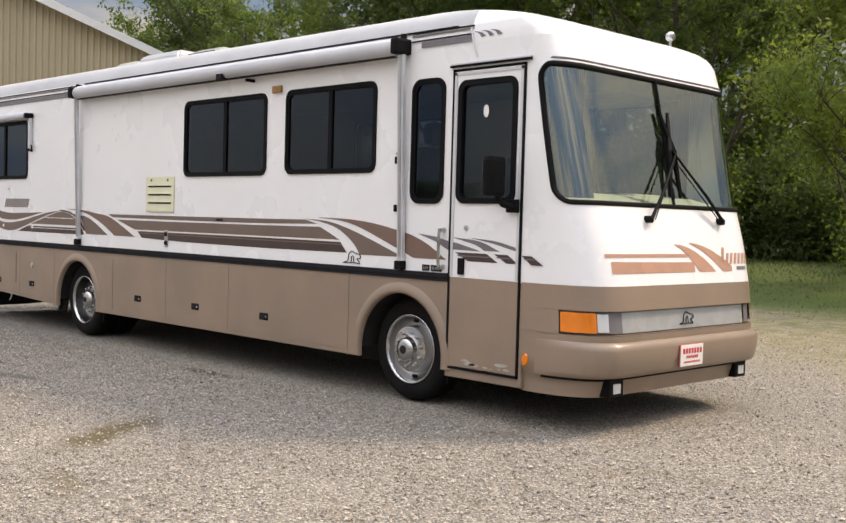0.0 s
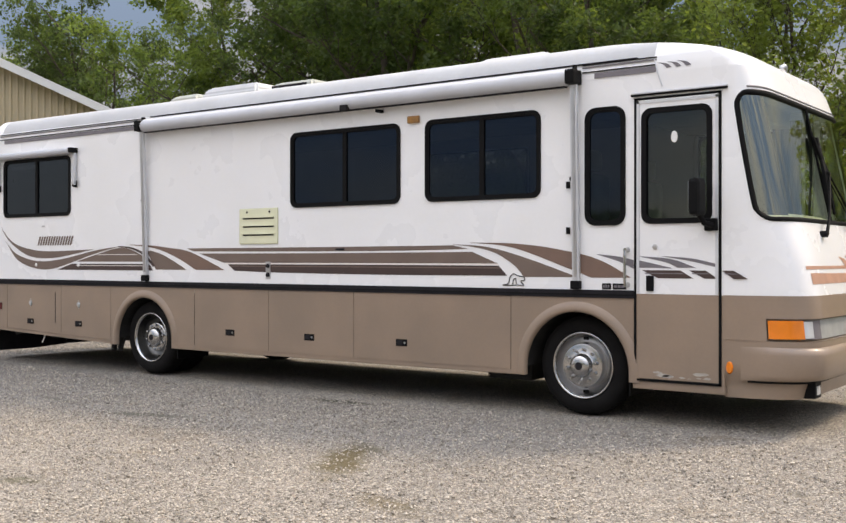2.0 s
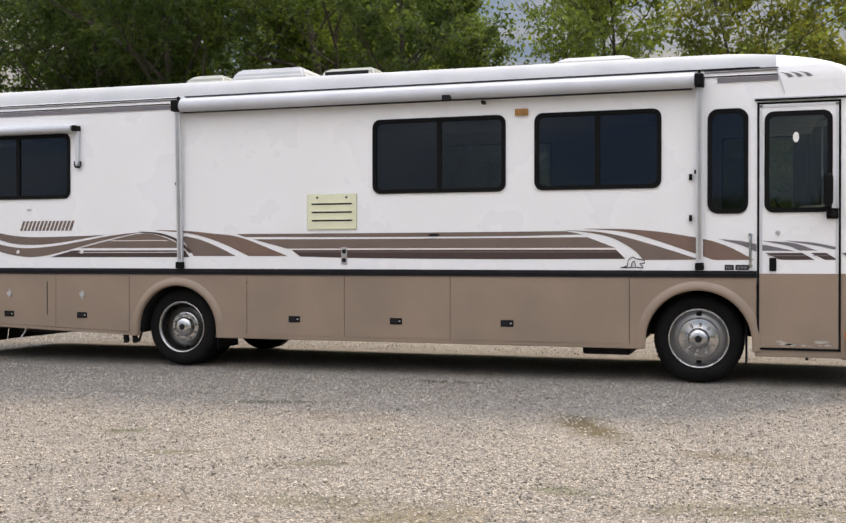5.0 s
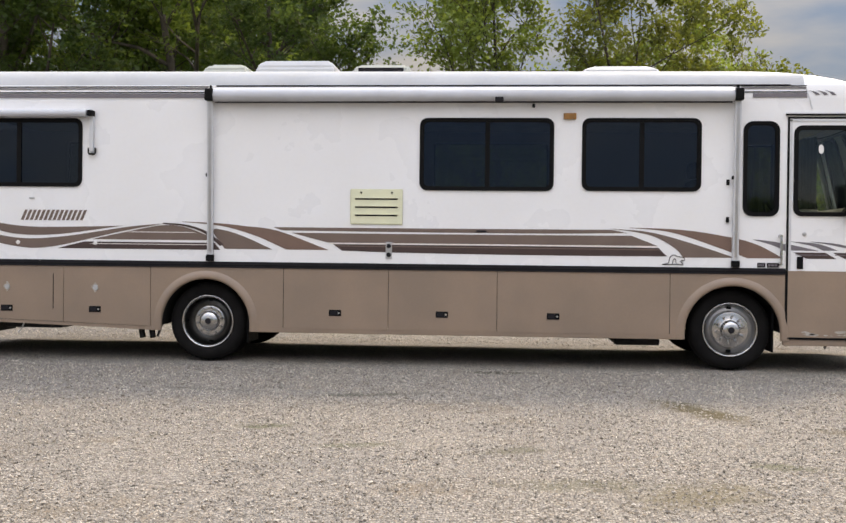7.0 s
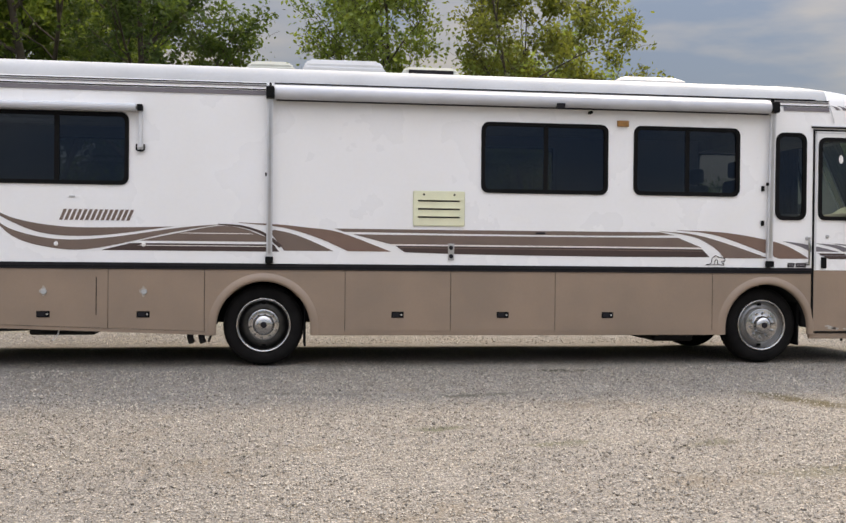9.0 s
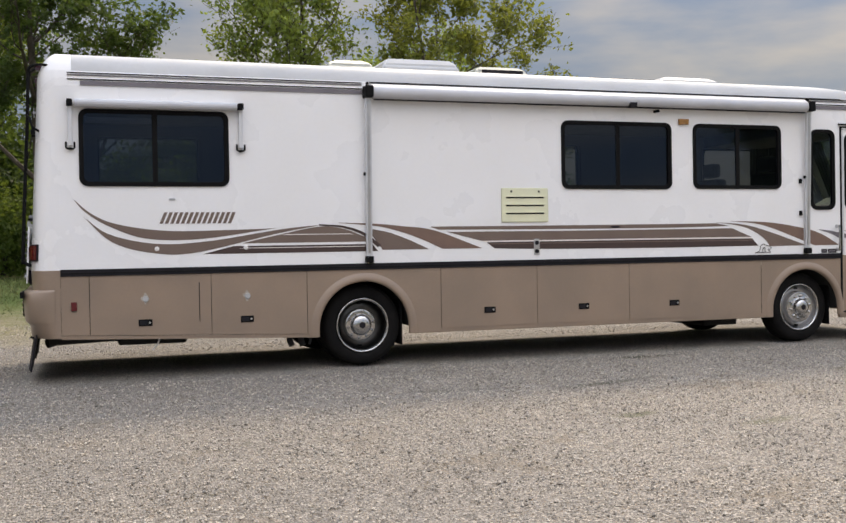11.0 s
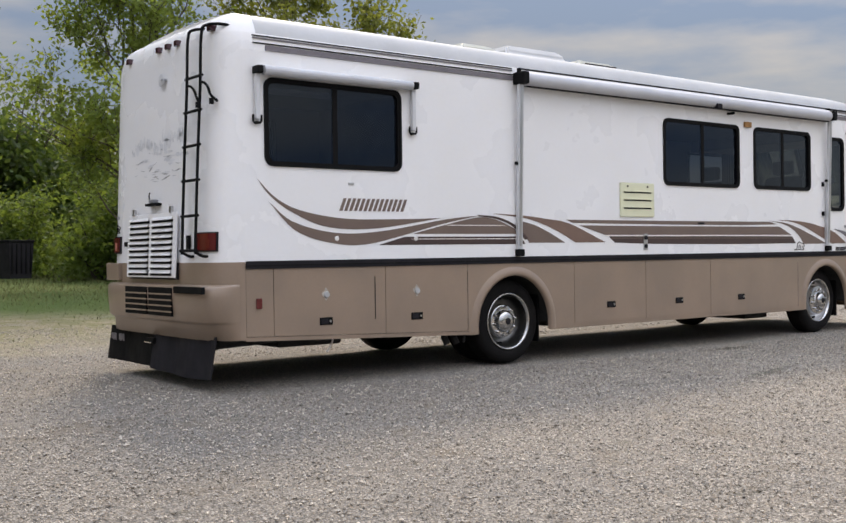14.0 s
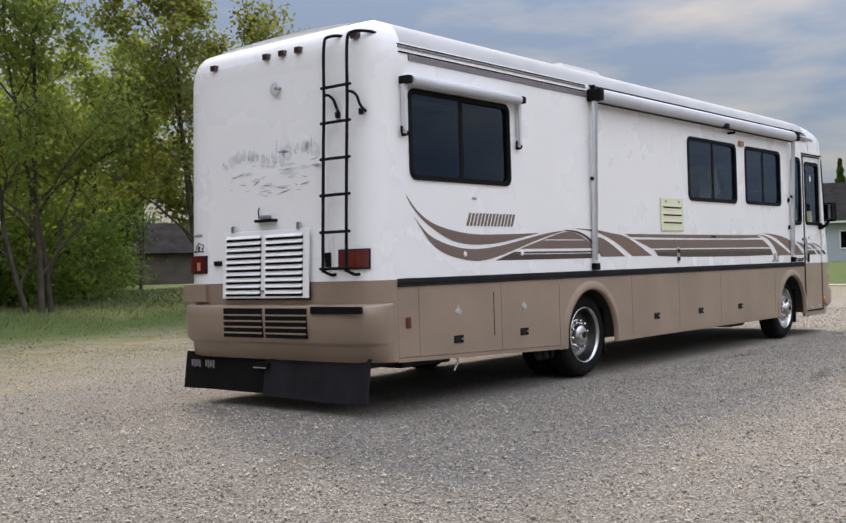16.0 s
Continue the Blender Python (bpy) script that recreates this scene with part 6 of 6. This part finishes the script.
for src, x, y, turn, sc in ((bush_a, -16.5, 23.5, 80, 1.0), (bush_b, -20.5, 23.0, 150, 1.05), (bush_a, -25.0, 23.5, 200, 1.1), (bush_b, -29.5, 24.0, 20, 1.1), (bush_b, -6.0, 26.5, 260, 1.1),
                            (bush_a, -2.8, 29.5, 120, 1.65), (bush_b, 0.8, 30.5, 10, 1.65), (bush_a, 4.4, 31.0, 300, 1.55), (bush_b, 7.6, 33.5, 170, 1.3), (bush_a, 11.5, 36.0, 45, 1.2),
                            (bush_a, -10.5, 27.5, 33, 1.5), (bush_b, -15.0, 28.0, 93, 1.5), (bush_a, -19.5, 28.5, 143, 1.5), (bush_b, -24.0, 29.0, 253, 1.5), (bush_b, -4.5, 33.0, 77, 1.5), (bush_a, 16.5, 40, 200, 1.1)):
    c = copy_thing(src, Matrix.Translation((x, y, ground_z(x, y))) @ Matrix.Rotation(radians(turn), 4, "Z"))
    c.scale = (sc, sc, sc)
for src, x, y, turn, sc in ((bush_a, -7.0, 22.5, 15, 0.72), (bush_b, -4.2, 22.0, 75, 0.7), (bush_a, -0.8, 22.5, 140, 0.75), (bush_b, 2.2, 24.5, 210, 0.85), (bush_a, 5.4, 26.5, 285, 0.8), (bush_b, -10.5, 22.0, 320, 0.75),
                            (bush_a, -14.0, 19.5, 100, 0.8), (bush_b, 7.8, 29.0, 40, 0.7), (bush_b, -1.6, 19.2, 115, 0.85), (bush_b, 1.2, 20.8, 250, 0.85)):
    c = copy_thing(src, Matrix.Translation((x, y, ground_z(x, y))) @ Matrix.Rotation(radians(turn), 4, "Z"))
    c.scale = (sc, sc, sc)
# the far side of the road, behind the open gravel, as the windows mirror it
road_tree = tree("roadside_tree", (34, -44, 0), 8.0, 51, 7000, 0.42, "leaf_dark", "dark green tree across the open gravel", 0.85, 0.06, 9, 0.9, "trees across the road")
for src, x, y, turn, sc in ((road_tree, -22, -48, 10, 0.8), (road_tree, -14, -50, 100, 0.75), (road_tree, -6, -47, 190, 0.8), (road_tree, 2, -50, 280, 0.78), (road_tree, 10, -48, 40, 0.72), (road_tree, 18, -46, 130, 0.78), (road_tree, 27, -42, 60, 0.7),
                            (road_tree, -18, -56, 70, 0.85), (road_tree, -9, -57, 20, 0.85), (road_tree, -1, -56, 110, 0.85), (road_tree, 7, -57, 200, 0.85), (road_tree, 15, -55, 290, 0.85), (road_tree, -26, -55, 240, 0.85), (road_tree, -30, -46, 20, 0.75), (road_tree, -38, -40, 220, 0.75)):
    c = copy_thing(src, Matrix.Translation((x, y, ground_z(x, y))) @ Matrix.Rotation(radians(turn), 4, "Z"))
    c.scale = (sc * 1.2, sc * 1.2, sc * 0.55)
shrub("shrub", (-2.9, 19.4, 0), 2.6, 1.6, 41, 5000, 0.12, "leaf", "green shrub round the foot of a tree", "lawn shrubs")
shrub("shrub", (1.0, 23.2, 0), 3.2, 2.0, 43, 5000, 0.13, "leaf_dark", "green shrub round the foot of a tree", "lawn shrubs")
shrub("shrub", (-21.5, 15.5, 0), 2.6, 4.6, 47, 6000, 0.14, "leaf_olive", "bright yellow-green young bush beside the barn", "lawn shrubs")


# ---- barn: ribbed tan metal gable wall, white rake trim ----
barn = thing("pole_barn", "tan ribbed metal pole barn with white roof trim", "barn", (-28.2, 7.1, 0))
barn.rotation_euler.z = radians(60)     # local x runs along the gable wall, local -y faces the yard
HALF, EAVE, RIDGE, DEEP = 11.0, 4.85, 9.40, 26.0
bm = bmesh.new()
n = 110
row0, row1 = [], []
for i in range(n * 4 + 1):
    x = -HALF + 2 * HALF * i / (n * 4)
    y = -0.035 if i % 4 == 1 else 0.0
    top = EAVE + (RIDGE - EAVE) * (1 - abs(x) / HALF)
    row0.append((x, y, -0.1))
    row1.append((x, y, top))
part("gable_wall", loft([row0, row1], bm), "barn", barn)
for s_ in (-1, 1):
    part("side_wall", box(s_ * HALF - 0.05, s_ * HALF + 0.05, 0.0, DEEP, -0.1, EAVE), "barn", barn)
    ang = math.atan2(RIDGE - EAVE, HALF)
    bm = bmesh.new()
    rows = []
    for y in (-0.35, DEEP + 0.3):
        rows.append([(s_ * (HALF + 0.35), y, EAVE - 0.10), (0, y, RIDGE + 0.05)])
    part("roof_slope", thicken(loft(rows, bm), 0.06), "roof", barn)
    part("rake_trim", thicken(loft([[(s_ * (HALF + 0.35), y, EAVE - 0.14 + dz), (0, y, RIDGE + 0.01 + dz)] for y, dz in ((-0.37, -0.22), (-0.37, 0.05))]), 0.03), "trim", barn)
part("back_wall", box(-HALF, HALF, DEEP - 0.05, DEEP + 0.05, -0.1, EAVE), "barn", barn)
for x in (-5.0, -1.2, 2.6):
    win = new("window")
    win.parent = barn
    part("window_frame", ring_frame(rounded(x - 0.65, x + 0.65, 3.05, 4.15, 0.01, 1), rounded(x - 0.55, x + 0.55, 3.15, 4.05, 0.01, 1), -0.09, -0.02), "trim", win)
    part("pane", box(x - 0.56, x + 0.56, -0.055, -0.045, 3.14, 4.06), "tint", win)

# ---- pickup truck parked by the barn ----
truck = thing("pickup_truck", "dark pickup truck parked on gravel by the barn", "truck", (-20.0, 4.3, 0))
truck.rotation_euler.z = radians(62)
body = [(-2.7, 0.55), (-2.72, 1.05), (-1.5, 1.15), (-0.9, 1.18), (-0.35, 1.85), (1.0, 1.88), (1.25, 1.20), (2.7, 1.18), (2.72, 0.55)]
bm = slab(body, -0.93, 0.93)
bmesh.ops.bevel(bm, geom=[e for e in bm.edges], offset=0.05, segments=2, affect="EDGES")
part("body", bm, "truck", truck)
for s_ in (-1, 1):
    part("side_glass", slab([(-0.62, 1.25), (-0.28, 1.78), (0.92, 1.80), (1.08, 1.25)], s_ * 0.935, s_ * 0.94), "tint", truck)
    for x in (-1.75, 1.75):
        part("wheel", lathe([(0.0, -0.02), (0.2, -0.03), (0.36, -0.02), (0.38, 0.02), (0.38, 0.2), (0.0, 0.22)], (x, s_ * 0.93 - (0.0 if s_ < 0 else 0.2), 0.38), 24), "tyre", truck)

crate = thing("utility_box", "pale beige utility box on the lawn's edge", "box", (-7.98, 19.0, 0.55))
part("cabinet", box(-0.14, 0.14, -0.14, 0.14, -0.1, 0.34, 0.02), "kerb", crate)
part("lid", box(-0.16, 0.16, -0.16, 0.16, 0.34, 0.39, 0.015), "kerb", crate)
BIN_X, BIN_Y = -6.31, 15.33
rubbish = thing("rubbish_bin", "dark square rubbish bin standing on the lawn", "bin", (BIN_X, BIN_Y, ground_z(BIN_X, BIN_Y)))
rubbish.rotation_euler.z = radians(15)
bm = bmesh.new()
rows = [[(-w, -w, z), (w, -w, z), (w, w, z), (-w, w, z), (-w, -w, z)] for w, z in ((0.25, -0.05), (0.29, 0.72))]
part("bin_body", thicken(loft(rows, bm), 0.02), "belt", rubbish)
part("bin_lid", box(-0.31, 0.31, -0.31, 0.31, 0.72, 0.78, 0.025), "black", rubbish)
for k in range(5):
    part("bin_rib", box(-0.22 + k * 0.11 - 0.012, -0.22 + k * 0.11 + 0.012, -0.30, -0.26, 0.05, 0.70), "black", rubbish)

# ---- small shed and the neighbouring house ----
shed = thing("shed", "low weathered shed with a dark shingle roof", "shed", (14.5, 33.0, -0.1))
shed.rotation_euler.z = radians(-20)
part("wall", box(-3.2, 3.2, 0, 4.0, -0.05, 1.55), "shedwall", shed)
for k in range(9):
    part("board", box(-3.22, 3.22, -0.03, 0.0, 0.02 + k * 0.17, 0.17 + k * 0.17), "shedwall", shed)
rows = [[(x, y, z) for x in (-3.5, 3.5)] for y, z in ((-0.35, 1.50), (2.0, 2.95), (4.35, 1.50))]
part("roof", thicken(loft(rows), 0.08), "shingle", shed)
for x in (-3.2, 3.2):
    part("corner_trim", box(x - 0.09, x + 0.09, -0.06, 0.05, 0, 1.6), "trim", shed)
house = thing("house", "pale blue-grey house with a dark shingle roof", "house", (71.0, 19.0, 0))
house.rotation_euler.z = radians(-78)
part("wall", box(-9, 9, 0, 9, -0.1, 3.4), "siding", house)
rows = [[(x, y, z) for x in (-9.6, 9.6)] for y, z in ((-0.6, 3.3), (4.5, 6.7), (9.6, 3.3))]
part("roof", thicken(loft(rows), 0.15), "shingle", house)
part("gutter", box(-9.6, 9.6, -0.72, -0.58, 3.18, 3.32), "trim", house)
for x in (-6.2, -2.2, 2.5, 6.5):
    win = new("window")
    win.parent = house
    part("window_frame", ring_frame(rounded(x - 0.75, x + 0.75, 1.1, 2.6, 0.01, 1), rounded(x - 0.65, x + 0.65, 1.2, 2.5, 0.01, 1), -0.06, 0.0), "trim", win)
    part("pane", box(x - 0.66, x + 0.66, -0.03, -0.02, 1.19, 2.51), "tint", win)
kerb = tagged(part("yard_kerb", box(24.6, 25.0, -30, 30, -0.25, 0.10, 0.03), "kerb"), "pale concrete kerb between yard and lawn", "kerb", kind="structure")
# conifer behind the house
rng = np.random.default_rng(77)
con = thing("conifer", "dark conifer behind the house", "tree", (95, 29.5, 0))
part("trunk", tube([(0, 0, 0), (0, 0, 10.2)], [0.2, 0.03], 6), "bark", con)
pts = []
for k in range(5000):
    z = rng.uniform(1, 10.3)
    r = (10.6 - z) * 0.24 * math.sqrt(rng.uniform(0.05, 1)) * (0.75 + 0.25 * math.sin(z * 7))
    a = rng.uniform(0, 6.283)
    pts.append((r * math.cos(a), r * math.sin(a), z - r * 0.3))
leaf_mesh("crown", pts, 0.3, "leaf_dark", con, rng)


# ---- loose gravel and grass, uncountable ----
def scatter_stones():
    rng = np.random.default_rng(9)
    near, beyond = 135000, 55000
    n = near + beyond
    x, y = rng.uniform(-18, 9, n), np.concatenate([-9.5 + 9.3 * rng.random(near), -0.2 + 8.5 * rng.random(beyond)])
    inside = (y > -0.1) & (y < 2.6) & (x > -9.2) & (x < 2.1)
    x[inside] -= 11.5
    r = rng.uniform(0.0045, 0.0115, n) * (1 + 0.6 * (rng.random(n) > 0.93))
    z = np.array([ground_z(a, b) for a, b in zip(x, y)])
    oct_ = np.array([(1, 0, 0), (0, 1, 0), (-1, 0, 0), (0, -1, 0), (0, 0, 0.8), (0, 0, -0.8)])
    v = oct_[None] * rng.uniform(0.6, 1.35, (n, 6, 1)) * r[:, None, None]
    a = rng.uniform(0, 6.283, n)
    c, s = np.cos(a)[:, None], np.sin(a)[:, None]
    v = np.stack([v[..., 0] * c - v[..., 1] * s, v[..., 0] * s + v[..., 1] * c, v[..., 2]], -1)
    v += np.stack([x, y, z + r * 0.45 + 0.004], -1)[:, None]
    f = np.array([(0, 1, 4), (1, 2, 4), (2, 3, 4), (3, 0, 4), (1, 0, 5), (2, 1, 5), (3, 2, 5), (0, 3, 5)])
    f = (f[None] + 6 * np.arange(n)[:, None, None]).reshape(-1, 3)
    m = mat("loose_stone", (0.40, 0.355, 0.30), 0.9, var=0.2, scale=2, fine=90, second=(0.28, 0.248, 0.21), island=0.5)
    g = obj("gravel_stones", v.reshape(-1, 3).tolist(), f.tolist(), m)
    tagged(g, "loose pale grey and tan gravel stones on the yard", "gravel", kind="stuff")


def scatter_grass():
    rng = np.random.default_rng(12)
    n = 90000
    x = rng.uniform(-34, 20, n)
    y = 4.5 + 19.5 * rng.random(n) ** 0.8
    edge = np.array([5.5 + 2.5 * noise.noise((a * 0.22, 1.7, 0)) for a in x])
    keep = y > edge + rng.exponential(3.5, n)
    x, y = x[keep], y[keep]
    n = len(x)
    h = rng.uniform(0.03, 0.10, n) * np.clip((y - 6) / 8, 0.35, 1.3)
    a = rng.uniform(0, 6.283, n)
    w = rng.uniform(0.006, 0.014, n)
    g0 = np.interp(y, BANK_Y, BANK_Z) - 0.01
    b0 = np.stack([x - np.cos(a) * w, y - np.sin(a) * w, g0], -1)
    b1 = np.stack([x + np.cos(a) * w, y + np.sin(a) * w, g0], -1)
    tip = np.stack([x + rng.normal(size=n) * h * 0.5, y + rng.normal(size=n) * h * 0.5, h + g0], -1)
    v = np.stack([b0, b1, tip], 1).reshape(-1, 3)
    f = np.arange(3 * n).reshape(-1, 3)
    m = mat("grass_blade", (0.085, 0.115, 0.03), 0.7, var=0.2, scale=0.4, fine=4, second=(0.17, 0.155, 0.06), island=0.4)
    g = obj("grass", v.tolist(), f.tolist(), m)
    tagged(g, "short green and dry grass at the yard's edge", "grass", kind="stuff")


scatter_stones()
scatter_grass()
